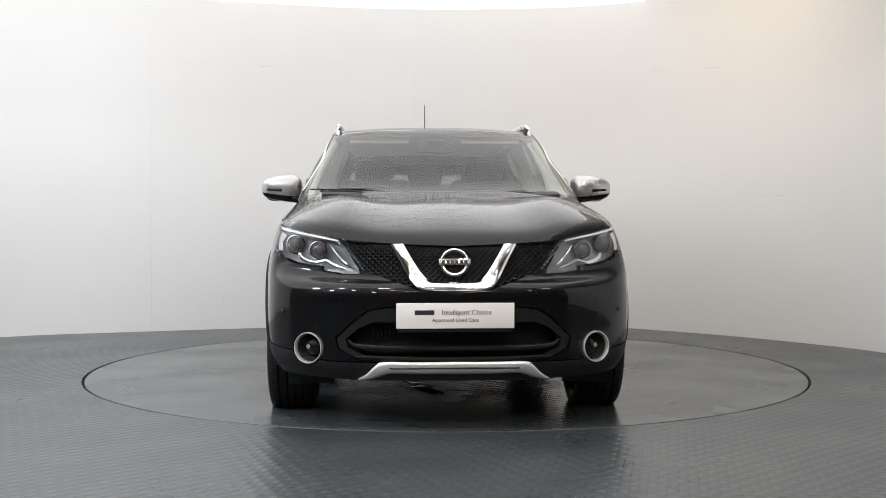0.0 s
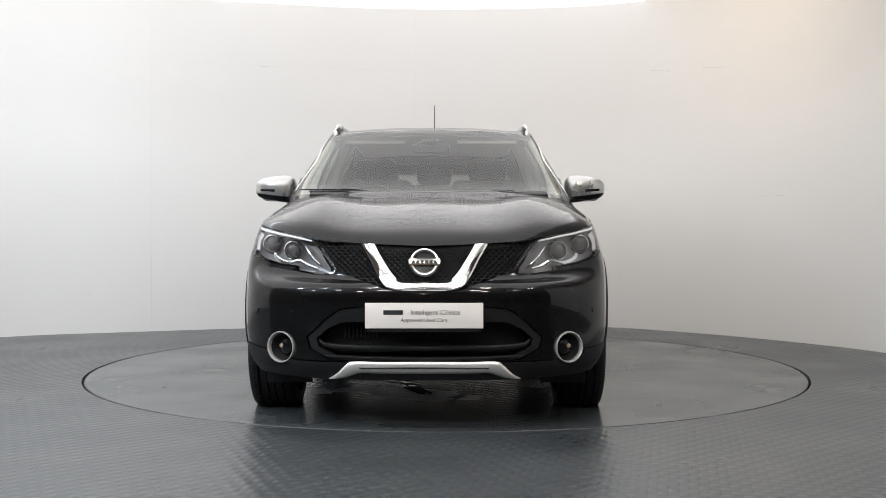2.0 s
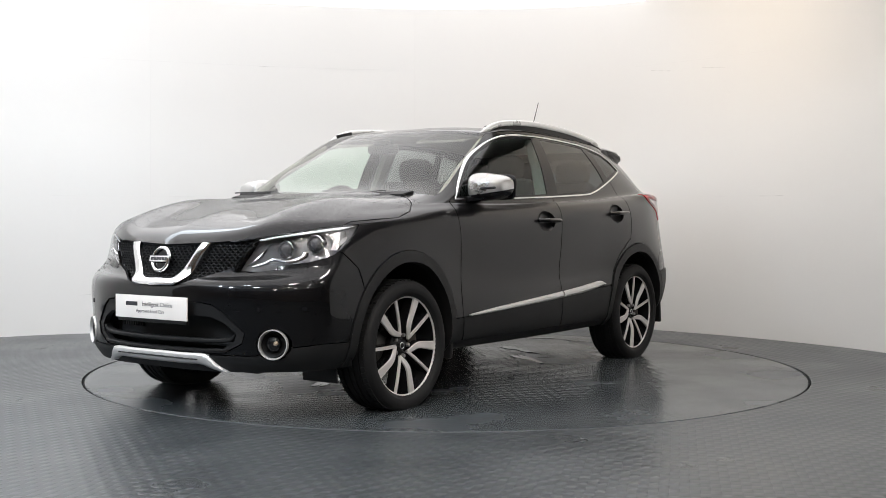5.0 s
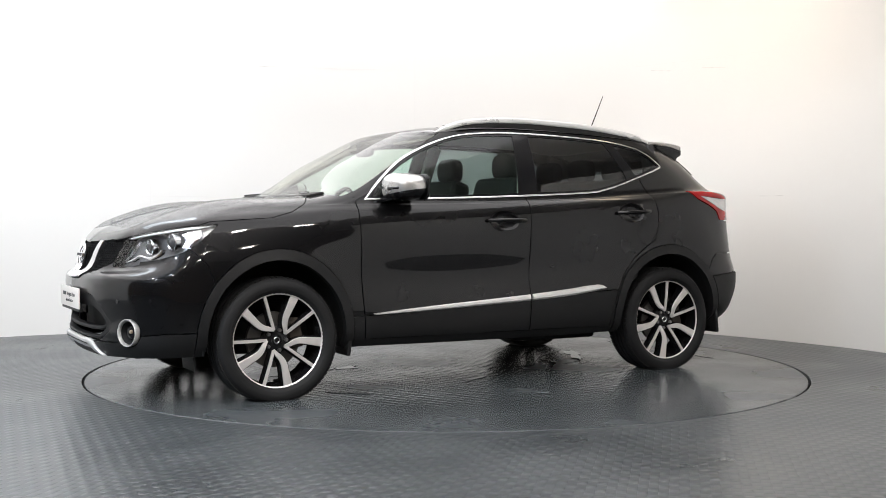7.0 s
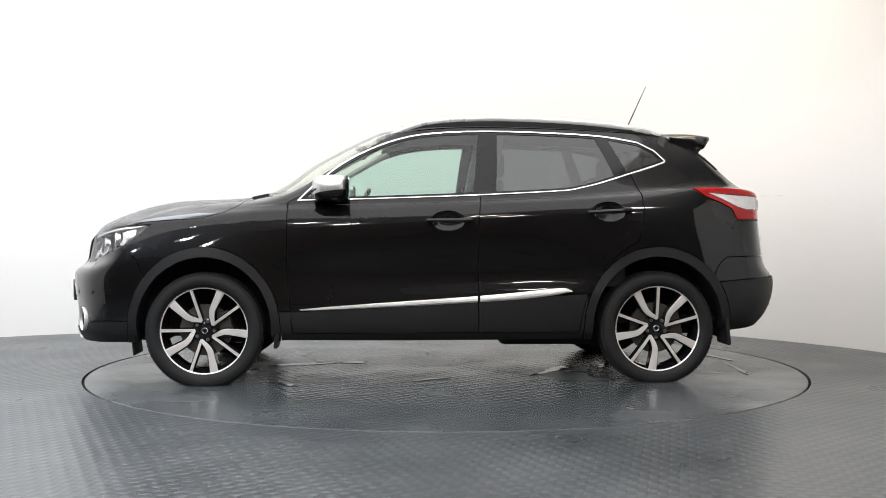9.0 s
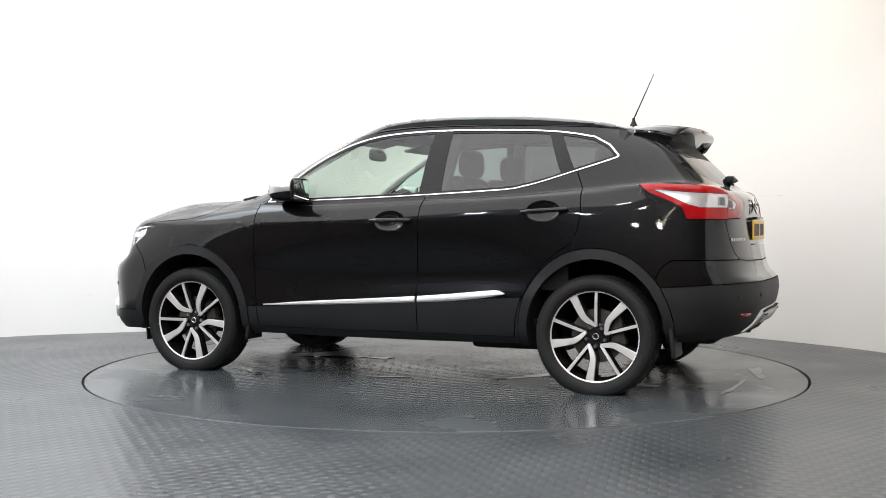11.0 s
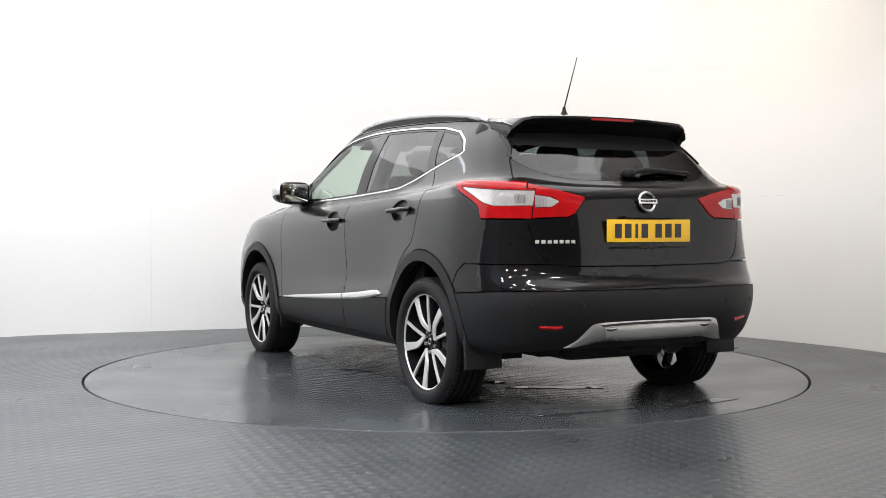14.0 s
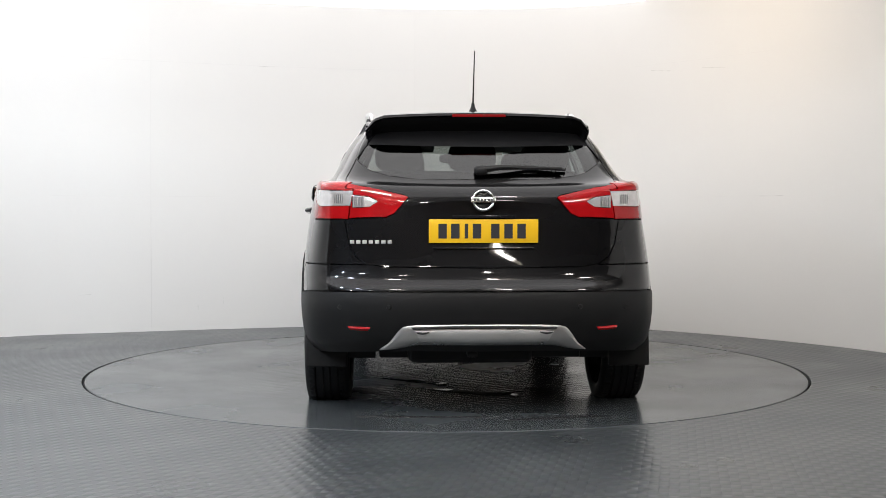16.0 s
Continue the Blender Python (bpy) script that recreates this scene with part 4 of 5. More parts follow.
part("front_subframe", box((.4, .9, .07), pose(1.3, 0, .24), .02), DARK, car)
part("exhaust_silencer", box((.24, .62, .13), pose(-1.78, .05, .31), .05, 3), DARK, car, "dull exhaust silencer")
both("front_mud_flap", lambda: box((.025, .17, .17), pose(.905, .775, .295, 0, -8, 0), .01), BLACK_PLASTIC, car)
both("rear_mud_flap", lambda: box((.025, .21, .20), pose(-1.745, .765, .315, 0, 6, 0), .012, 3), BLACK_PLASTIC, car)
both("air_deflector", lambda: box((.012, .22, .075), pose(1.745, .66, .205, 0, 6, 0), .003), BLACK_PLASTIC, car)


# upper grille
def surface_back(numbers, depth, name, mat, label=""):
    bm = pick(skin, numbers)
    bm.normal_update()
    for v in bm.verts:
        v.co -= v.normal * depth
        v.co.y = max(v.co.y, 0.0)
    return part(name, join_mirror(bm), mat, car, label)


grille = surface_back((GRILLE,), 0.055, "grille", DARK, "black upper grille")
surface_back((INTAKE,), 0.10, "lower_intake", DARK, "dark lower air intake")
GR = [(0, .828), (.10, .831), (.20, .835), (.32, .841), (.42, .848), (.495, .856), (.465, .80), (.42, .74), (.30, .695), (.19, .66), (.15, .645), (0, .640)]


def honeycomb():
    bm = bmesh.new()
    poly = GR + [(-y, z) for y, z in GR[-2:0:-1]]
    sx, sz, r = 0.027, 0.0150, 0.0108
    done = set()
    for row in range(20):
        for col in range(-21, 22):
            cy = col * sx + (sx / 2 if row % 2 else 0)
            cz = 0.632 + row * sz * 0.86
            if not inside(poly, cy, cz):
                continue
            ring = [(cy + 1.22 * r * math.cos(math.pi / 3 * k), cz + 0.86 * r * math.sin(math.pi / 3 * k)) for k in range(6)]
            vs = []
            for (a, b) in ring:
                p = nose_at(a, b)
                q = Vector((0, (a - cy) * 0.24, (b - cz) * 0.24))
                vs.append((bm.verts.new(p + Vector((-.030, 0, 0)) + q), bm.verts.new(p + Vector((-.018, 0, 0)) + q), bm.verts.new(p + Vector((-.020, 0, 0)) - q * 0.6),
                           bm.verts.new(p + Vector((-.045, 0, 0)) - q * 0.6)))
            for k in range(6):
                a, b = vs[k], vs[(k + 1) % 6]
                for j in range(3):
                    bm.faces.new((a[j], b[j], b[j + 1], a[j + 1]))
    bmesh.ops.recalc_face_normals(bm, faces=bm.faces)
    return bm


part("honeycomb_mesh", honeycomb(), GRILLE_BLACK, grille, "gloss black honeycomb mesh", smooth=False)
va = [(-.285, .845), (-.245, .775), (-.205, .70), (-.165, .655), (-.12, .642), (0, .640), (.12, .642), (.165, .655), (.205, .70), (.245, .775), (.285, .845)]
vb = [(-.228, .845), (-.193, .785), (-.157, .728), (-.125, .692), (-.09, .678), (0, .677), (.09, .678), (.125, .692), (.157, .728), (.193, .785), (.228, .845)]
part("chrome_v_bar", drape(va, vb, nose_at, .016, .03, 6), CHROME, grille, "polished chrome V-shaped grille bar")


def emblem(at, r, facing, tilt, parent):
    """A chrome ring with a plain cross bar."""
    m = Matrix.Translation(at) @ Matrix.Rotation(radians(tilt), 4, "Y") @ Matrix.Diagonal((facing, 1, 1, 1))
    bm = lathe([(r * .74, 0), (r * .76, .006), (r * .87, .009), (r * .97, .006), (r, 0)], 44, "X")
    bmesh.ops.transform(bm, matrix=m, verts=bm.verts)
    if facing < 0:
        bmesh.ops.reverse_faces(bm, faces=bm.faces)
    e = part("emblem", bm, CHROME, parent, "round chrome emblem with a plain bar")
    bm = box((.008, r * 2.14, r * .46), pose(.010, 0, 0), .003)
    bmesh.ops.transform(bm, matrix=m, verts=bm.verts)
    part("emblem_bar", bm, CHROME, e)
    bm = bmesh.new()
    for k in range(6):
        bevel_box(bm, (.002, r * .2, r * .22), pose(.0148, (k - 2.5) * r * .3, 0))
    bmesh.ops.transform(bm, matrix=m, verts=bm.verts)
    part("emblem_bars", bm, INK, e, "small dark bars")
    bm = lathe([(.001, -.004), (r * .78, -.004)], 32, "X")
    bmesh.ops.transform(bm, matrix=m, verts=bm.verts)
    part("emblem_back", bm, GLOSS_BLACK, e)


emblem(nose_at(0, .762, .004), .066, 1, -14, grille)


# front plate with its wording
def wording(text, size, m, mat, parent, name="lettering"):
    cu = bpy.data.curves.new(name, "FONT")
    cu.body, cu.size, cu.align_x, cu.align_y, cu.extrude = text, size, "CENTER", "CENTER", 0.0004
    tmp = bpy.data.objects.new(name, cu)
    me = bpy.data.meshes.new_from_object(tmp)
    bpy.data.objects.remove(tmp)
    me.materials.append(mat)
    ob = new(name, me)
    ob.parent = parent
    ob.matrix_basis = m
    return ob


plate_x = 2.226
plate = part("front_plate", box((.008, .52, .112), pose(plate_x, 0, .531), .002), WHITE_PLATE, car, "white dealer plate with dark lettering")
face = Matrix.Translation((plate_x + .0045, 0, .531)) @ Matrix.Rotation(radians(90), 4, "Z") @ Matrix.Rotation(radians(90), 4, "X")
wording("Intelligent Choice", .031, face @ Matrix.Translation((.050, .014, 0)), INK, plate)
wording("Approved Used Cars", .024, face @ Matrix.Translation((.0, -.020, 0)), INK, plate)
part("brand_bar", box((.001, .086, .02), pose(plate_x + .0046, -.136, .545)), INK, plate, "plain dark bar")
part("plate_holder", box((.02, .5, .02), pose(plate_x - .012, 0, .468), .003), BLACK_PLASTIC, car)

# lower intake bars and sensors
part("intake_bar", drape([(-.47, .398), (-.40, .375), (0, .37), (.40, .375), (.47, .398)], [(-.475, .42), (-.40, .395), (0, .39), (.40, .395), (.475, .42)], lambda y, z, l: nose_at(y, z, l - .02), .01, .03), BLACK_PLASTIC, car)
for k in range(9):
    part("intake_fin", box((.02, .006, .05), pose(2.09, -.36 + .018 * k, .445)), BLACK_PLASTIC, car)
part("lower_intake_lip", drape([(-.44, .348), (0, .338), (.44, .348)], [(-.44, .335), (0, .325), (.44, .335)], lambda y, z, l: nose_at(y, z, l - .008), .01, .03), BLACK_PLASTIC, car)
for y, z in ((.60, .535), (.775, .54)):
    for s in (1, -1):
        bm = lathe([(.001, .004), (.010, .004), (.012, 0), (.012, -.01)], 20, "X")
        p = nose_at(y, z)
        bmesh.ops.transform(bm, matrix=Matrix.Translation((p.x, s * y, z)) @ Matrix.Rotation(radians(s * (20 if y < .7 else 50)), 4, "Z"), verts=bm.verts)
        part("parking_sensor", bm, GLOSS_BLACK, front_bumper)
# silver skid bar in front
sa = [(-0.432, 0.240), (-0.391, 0.266), (-0.350, 0.307), (-0.314, 0.322), (-0.182, 0.321), (0.000, 0.322), (0.182, 0.321), (0.314, 0.322), (0.350, 0.307), (0.391, 0.266), (0.432, 0.240)]
sb = [(-0.396, 0.240), (-0.355, 0.247), (-0.319, 0.260), (-0.282, 0.270), (-0.182, 0.268), (0.000, 0.268), (0.182, 0.268), (0.282, 0.270), (0.319, 0.260), (0.355, 0.247), (0.396, 0.240)]
skid = part("front_skid_bar", drape(sa, sb, nose_at, .022, .01, 6), SATIN, car, "satin silver skid bar with a dark slot")
# no cut: a dark strip on the bar stands for the slot's shade
part("slot", drape([(-.30, .302), (0, .304), (.30, .302)], [(-.275, .286), (0, .287), (.275, .286)], lambda y, z, l: nose_at(y, z, l), .028, .0, 2), DARK, skid)

# fog lamps
for s in (1, -1):
    p = nose_at(.654, .375)
    m = Matrix.Translation((p.x, s * .654, .375)) @ Matrix.Rotation(radians(s * 26), 4, "Z")
    bm = lathe([(.070, -.02), (.0715, .004), (.0700, .010), (.0668, .010), (.0640, .004), (.062, -.03)], 48, "X")
    bmesh.ops.transform(bm, matrix=m, verts=bm.verts)
    fog = part("fog_lamp", bm, SATIN, car, "round fog lamp with a chrome ring")
    bm = lathe([(.058, -.005), (.054, -.03), (.042, -.045), (.001, -.05)], 40, "X")
    bmesh.ops.transform(bm, matrix=m, verts=bm.verts)
    part("bowl", bm, DARK, fog)
    bm = lathe([(.001, -.012), (.02, -.014), (.034, -.022), (.038, -.036), (.03, -.05)], 36, "X")
    bmesh.ops.transform(bm, matrix=m @ Matrix.Translation((0, -s * .008, 0)), verts=bm.verts)
    part("lens", bm, GLOSS_BLACK, fog)
    bm = lathe([(.001, .0), (.009, -.002), (.012, -.01)], 20, "X")
    bmesh.ops.transform(bm, matrix=m @ Matrix.Translation((-.008, s * .008, .004)), verts=bm.verts)
    part("bulb_cap", bm, AMBER, fog)

# headlamps
def lamp_inner(depth):
    bm = pick(skin, (HEADLAMP,))
    bm.normal_update()
    for v in bm.verts:
        v.co += Vector((-depth * 0.9, -depth * 0.25, 0))
    return bm


def strip_in(path_a, path_b, back):
    return drape(path_a, path_b, lambda y, z, l: nose_at(y, z, l - back), .006, .012, 2)


def round_unit(y, z, r, back):
    bm = lathe([(.0005, .022), (r * .35, .021), (r * .62, .012), (r * .74, 0)], 36, "X")
    p = nose_at(y, z)
    bmesh.ops.transform(bm, matrix=Matrix.Translation((p.x - back, y, z)) @ Matrix.Rotation(radians(12), 4, "Z"), verts=bm.verts)
    return bm


def round_ring(y, z, r, back):
    bm = lathe([(r * .74, -.02), (r * .76, .004), (r * .9, .012), (r, .008), (r * 1.02, -.02)], 36, "X")
    p = nose_at(y, z)
    bmesh.ops.transform(bm, matrix=Matrix.Translation((p.x - back, y, z)) @ Matrix.Rotation(radians(12), 4, "Z"), verts=bm.verts)
    return bm


heads = both("headlamp", lambda: lamp_inner(.075), LAMP_GREY, car, "swept-back headlamp with clear cover and two projectors")
both("cover", lambda: panel_edges(pick(skin, (HEADLAMP,)), gap=.001, turn=.02, out=.001), LENS, heads, "clear lamp cover")
both("projector", lambda: round_unit(.725, .838, .044, .05), PROJECTOR, heads, "dark projector lens")
both("projector_ring", lambda: round_ring(.725, .838, .046, .05), LAMP_SILVER, heads)
both("projector", lambda: round_unit(.615, .812, .042, .045), PROJECTOR, heads)
both("projector_ring", lambda: round_ring(.615, .812, .044, .045), LAMP_SILVER, heads)
both("top_light_guide", lambda: strip_in([(.52, .860), (.62, .880), (.72, .900), (.81, .922)], [(.52, .852), (.62, .871), (.72, .889), (.80, .908)], .012), DRL, heads, "white light strip")
both("lower_light_guide", lambda: strip_in([(.49, .735), (.54, .752), (.58, .772), (.64, .762), (.69, .782), (.70, .80)], [(.49, .725), (.545, .738), (.58, .757), (.645, .746), (.705, .772), (.712, .80)], .022), LAMP_SILVER, heads)
both("bezel_wing", lambda: strip_in([(.47, .742), (.52, .79), (.56, .84)], [(.455, .73), (.50, .75), (.53, .79)], .03), LAMP_SILVER, heads)
both("reflector_plate", lambda: strip_in([(.77, .88), (.79, .85), (.79, .81)], [(.80, .90), (.815, .86), (.81, .81)], .03), LAMP_SILVER, heads)

# tail lamps
tails = both("tail_lamp", lambda: panel_edges(pick(skin, (TAIL_RED,)), out=.004), RED, car, "red and clear wrap-round tail lamp")
both("clear_lens", lambda: panel_edges(pick(skin, (TAIL_W,)), gap=0, out=.003), CLEAR_LENS, tails, "clear reversing lens")
both("gate_lamp", lambda: panel_edges(pick(skin, (TAIL_IN,)), out=.004), RED, tailgate, "red tailgate lamp")
both("gate_clear_lens", lambda: panel_edges(pick(skin, (TAIL_IN_W,)), gap=0, out=.003), CLEAR_LENS, tailgate, "clear lens")

# ribbed bulbs behind the clear lenses
for zc, yc, owner in ((1.055, .690, tails), (1.040, .590, [tailgate, tailgate])):
    for k in range(5):
        both("bulb_rib", lambda: drape([(yc - .020 + .010 * k, zc - .022), (yc - .020 + .010 * k, zc), (yc - .020 + .010 * k, zc + .022)],
                                       [(yc - .014 + .010 * k, zc - .022), (yc - .014 + .010 * k, zc), (yc - .014 + .010 * k, zc + .022)], tail_at, .0075, .0, 2), LAMP_GREY, owner)
# rear plate, badge, emblem
rpx = tail_at(0, .90).x - .014
plate = part("rear_plate", box((.008, .52, .112), pose(rpx, 0, .90), .002), YELLOW_PLATE, car, "yellow plate with plain dark bars")
for k, y in enumerate((.195, .135, .082, .032, -.055, -.118, -.18)):
    part("plate_bar", box((.002, .04 if k != 2 else .016, .07), pose(rpx - .0048, y, .90)), INK, plate)
part("plate_backing", box((.016, .50, .10), pose(rpx + .012, 0, .90), .005), BLACK_PLASTIC, tailgate)
part("plate_lip", drape([(-.24, .822), (0, .822), (.24, .822)], [(-.24, .814), (0, .814), (.24, .814)], tail_at, .014, .01, 2), CHROME, tailgate, "thin bright lip")
for k in range(7):
    y = .625 - k * .030
    p = tail_at(y, .848)
    part("badge_bar", box((.005, .020, .016), pose(p.x - .004, y, .848, 0, 0, -6), .001), SATIN, tailgate, "small chrome bar")
emblem(tail_at(0, 1.045, .004), .055, -1, 12, tailgate)
part("plate_lamp_housing", box((.03, .30, .014), pose(rpx + .004, 0, .968), .004), GLOSS_BLACK, tailgate)

# rear reflectors, silver diffuser, sensors
both("rear_reflector", lambda: drape([(.535, .448), (.59, .450), (.645, .452)], [(.55, .428), (.59, .428), (.635, .432)], tail_at, .017, .005, 2), RED, car, "red bumper reflector")
ra = [(-.50, .335), (-.45, .375), (-.405, .432), (-.36, .458), (-.2, .463), (0, .464), (.2, .463), (.36, .458), (.405, .432), (.45, .375), (.50, .335)]
rb = [(-.42, .340), (-.385, .345), (-.345, .352), (-.30, .356), (-.2, .356), (0, .356), (.2, .356), (.30, .356), (.345, .352), (.385, .345), (.42, .340)]
skid = part("rear_skid_plate", drape(ra, rb, tail_at, .024, .01, 6, crown=.7), MIRROR_CAP, car, "satin silver rear skid plate with dark slots")
# slots are dark strips laid on the plate, coloured like shaded hollows
part("slot", drape([(-.345, .449), (-.2, .455), (0, .457), (.2, .455), (.345, .449)], [(-.33, .437), (-.2, .441), (0, .443), (.2, .441), (.33, .437)], tail_at, .031, 0, 2), DARK, skid)
part("centre_plate", drape([(-.325, .432), (-.2, .438), (0, .440), (.2, .438), (.325, .432)], [(-.30, .380), (-.2, .378), (0, .377), (.2, .378), (.30, .380)], tail_at, .034, 0, 6, crown=.2), SATIN, skid, "bright raised centre plate")
both("slot_end", lambda: drape([(.255, .436), (.29, .436), (.325, .434)], [(.265, .418), (.29, .406), (.312, .414)], tail_at, .0385, 0, 2), DARK, skid)
for y, z in ((.45, .545), (.68, .54)):
    for s in (1, -1):
        bm = lathe([(.001, .004), (.010, .004), (.012, 0), (.012, -.01)], 20, "X")
        p = tail_at(y, z)
        bmesh.ops.transform(bm, matrix=Matrix.Translation((p.x - .008, s * y, z)) @ Matrix.Rotation(radians(180 - s * 14), 4, "Z"), verts=bm.verts)
        part("parking_sensor", bm, BLACK_PLASTIC, rear_bumper)
part("tow_loop", box((.10, .05, .03), pose(-2.0, .05, .31), .012), DARK, car)


# window trims, side strips, handles, mirrors
_win = window_outline()
_win_in = shrink(_win, 0.009)
both("window_chrome", lambda: drape(_win, _win_in, side_at, .003, .004, 3, 1, True), CHROME, car, "bright chrome window surround")
both("door_strip", lambda: drape([(.775, .440), (.5, .463), (0, .496), (-.256, .514)], [(.765, .432), (.5, .440), (0, .464), (-.256, .478)], side_at, .016, .004), SATIN, doors_f, "satin silver door strip")
both("door_strip", lambda: drape([(-.272, .515), (-.5, .535), (-.70, .556), (-.775, .558), (-.815, .541)], [(-.272, .479), (-.5, .494), (-.70, .517), (-.76, .528), (-.805, .536)], side_at, .016, .004), SATIN, doors_r, "satin silver door strip")


def handle(x, z, tilt):
    """A pull handle whose ends meet the door."""
    pts = []
    for i in range(17):
        t = i / 16
        px = x + .118 - .252 * t
        pz = z + tilt * (t - .5)
        pts.append(side_at(px, pz, .006 + .034 * min(1.0, 5.5 * t * (1 - t) + .05)))
    return tube(pts, lambda t: .0185 if t > .14 else .0155, 12, flat=.72, up=(0, 1, 0))


def handle_bowl(x, z):
    """A hollow behind the handle, sunk into the door."""
    bm = bmesh.new()
    rows = []
    for r in (1.0, .93, .8, .6, .35, .02):
        deep = .030 * (1 - r * r) ** .7 if r < 1 else -.0005
        rows.append([bm.verts.new(side_at(a, b, -deep)) for a, b in oval(x, z, .099 * r, .061 * r)])
    for a, b in zip(rows, rows[1:]):
        for i in range(28):
            j = (i + 1) % 28
            bm.faces.new((a[i], a[j], b[j], b[i]))
    bm.normal_update()
    if sum(f.normal.y for f in bm.faces) < 0:
        bmesh.ops.reverse_faces(bm, faces=bm.faces)
    return bm


for ds, (x, z), tl in ((doors_f, HANDLES[0], .0), (doors_r, HANDLES[1], .012)):
    both("handle_recess", lambda: handle_bowl(x, z - .004), PAINT, ds)
    both("door_handle", lambda: handle(x, z, tl), PAINT, ds, "black pull handle")


def superegg(cx, cy, cz, ax, ay, az, p=2.6, clip_back=None, taper=0.0):
    bm = bmesh.new()
    bmesh.ops.create_uvsphere(bm, u_segments=40, v_segments=24, radius=1)
    for v in bm.verts:
        n = (abs(v.co.x) ** p + abs(v.co.y) ** p + abs(v.co.z) ** p) ** (1 / p)
        q = v.co / n
        k = 1 - taper * q.y
        v.co = (cx + ax * q.x * k, cy + ay * q.y, cz + az * q.z * k)
        if clip_back is not None:
            v.co.x = max(v.co.x, clip_back)
    return bm


def mirror_piece(top):
    bm = superegg(.585, .905, 1.140, .110, .116, .074, 3.2, .497, .2)
    z_cut = 1.112
    g = list(bm.verts) + list(bm.edges) + list(bm.faces)
    bmesh.ops.bisect_plane(bm, geom=g, plane_co=(.585, .9, z_cut), plane_no=(.12, -.10, 1 if top else -1) if top else (-.12, .10, -1), clear_inner=True)
    return bm


mirrors = both("door_mirror", lambda: mirror_piece(True), MIRROR_CAP, doors_f, "satin silver door mirror cap on a black base")
both("mirror_base", lambda: mirror_piece(False), GLOSS_BLACK, mirrors)
both("mirror_arm", lambda: box((.12, .14, .035), pose(.625, .83, 1.076, 8, 0, 12), .012), GLOSS_BLACK, mirrors)
both("mirror_sail", lambda: prism([(.78, 1.074), (.66, 1.17), (.58, 1.205), (.56, 1.082)], .012, "XZ", .752, .002), GLOSS_BLACK, mirrors)
MIRROR = material("mirror_glass", (0.9, 0.92, 0.91), 0.02, 1.0, 0.02, 9.0)
both("mirror_frame", lambda: superegg(.499, .905, 1.140, .012, .104, .072, 4.5), GLOSS_BLACK, mirrors)
both("mirror_glass", lambda: box((.006, .178, .118), pose(.489, .905, 1.141), .002), MIRROR, mirrors, "mirror glass")
both("indicator", lambda: tube([(.655, .85, 1.128), (.695, .905, 1.128), (.67, .975, 1.132), (.60, 1.014, 1.138)], .009, 8), GLOSS_BLACK, mirrors, "dark indicator strip")

# roof rails
rail_pts = [(.24, .592, 1.472), (.15, .597, 1.511), (.04, .599, 1.544), (-.10, .600, 1.562), (-.28, .598, 1.571), (-.47, .594, 1.572), (-.82, .582, 1.560), (-1.10, .564, 1.538),
            (-1.28, .550, 1.514), (-1.42, .539, 1.480)]
rails = both("roof_rail", lambda: tube([tuple(p) for p in crom(rail_pts, 5)], lambda t: .0185 if .06 < t < .94 else .012, 14, flat=.68), RAIL, car, "satin silver roof rail")
def rail_fin():
    """The black web between a rail and the roof."""
    bm = bmesh.new()
    rows = []
    for p in crom(rail_pts, 5):
        z = min(top_at(p[0], p[1]).z - .006, p[2] - .012)
        rows.append([bm.verts.new((p[0], p[1] + dy, zz)) for dy, zz in ((.006, z), (.006, p[2] - .006), (-.006, p[2] - .006), (-.006, z))])
    for a, b in zip(rows, rows[1:]):
        for k in range(4):
            bm.faces.new((a[k], a[(k + 1) % 4], b[(k + 1) % 4], b[k]))
    bmesh.ops.recalc_face_normals(bm, faces=bm.faces)
    return bm


both("rail_web", rail_fin, BLACK_PLASTIC, rails)
for x, y in ((.10, .590), (-1.16, .555)):
    z = top_at(x, y).z
    both("rail_foot", lambda: box((.16, .018, .04), pose(x, y, z + .012, 0, -9 if x < 0 else 12, 0), .008), BLACK_PLASTIC, rails)

# aerial
aerial = part("aerial", lathe([(.001, 1.60), (.008, 1.598), (.012, 1.575), (.022, 1.556), (.03, 1.54)], 20, "Z"), BLACK_PLASTIC, car, "thin black roof aerial")
aerial.matrix_basis = pose(-1.335, 0, -.012)
part("mast", tube([(0, 0, 1.59), (-.124, 0, 1.86)], lambda t: .0045 - .002 * t, 6), BLACK_PLASTIC, aerial)

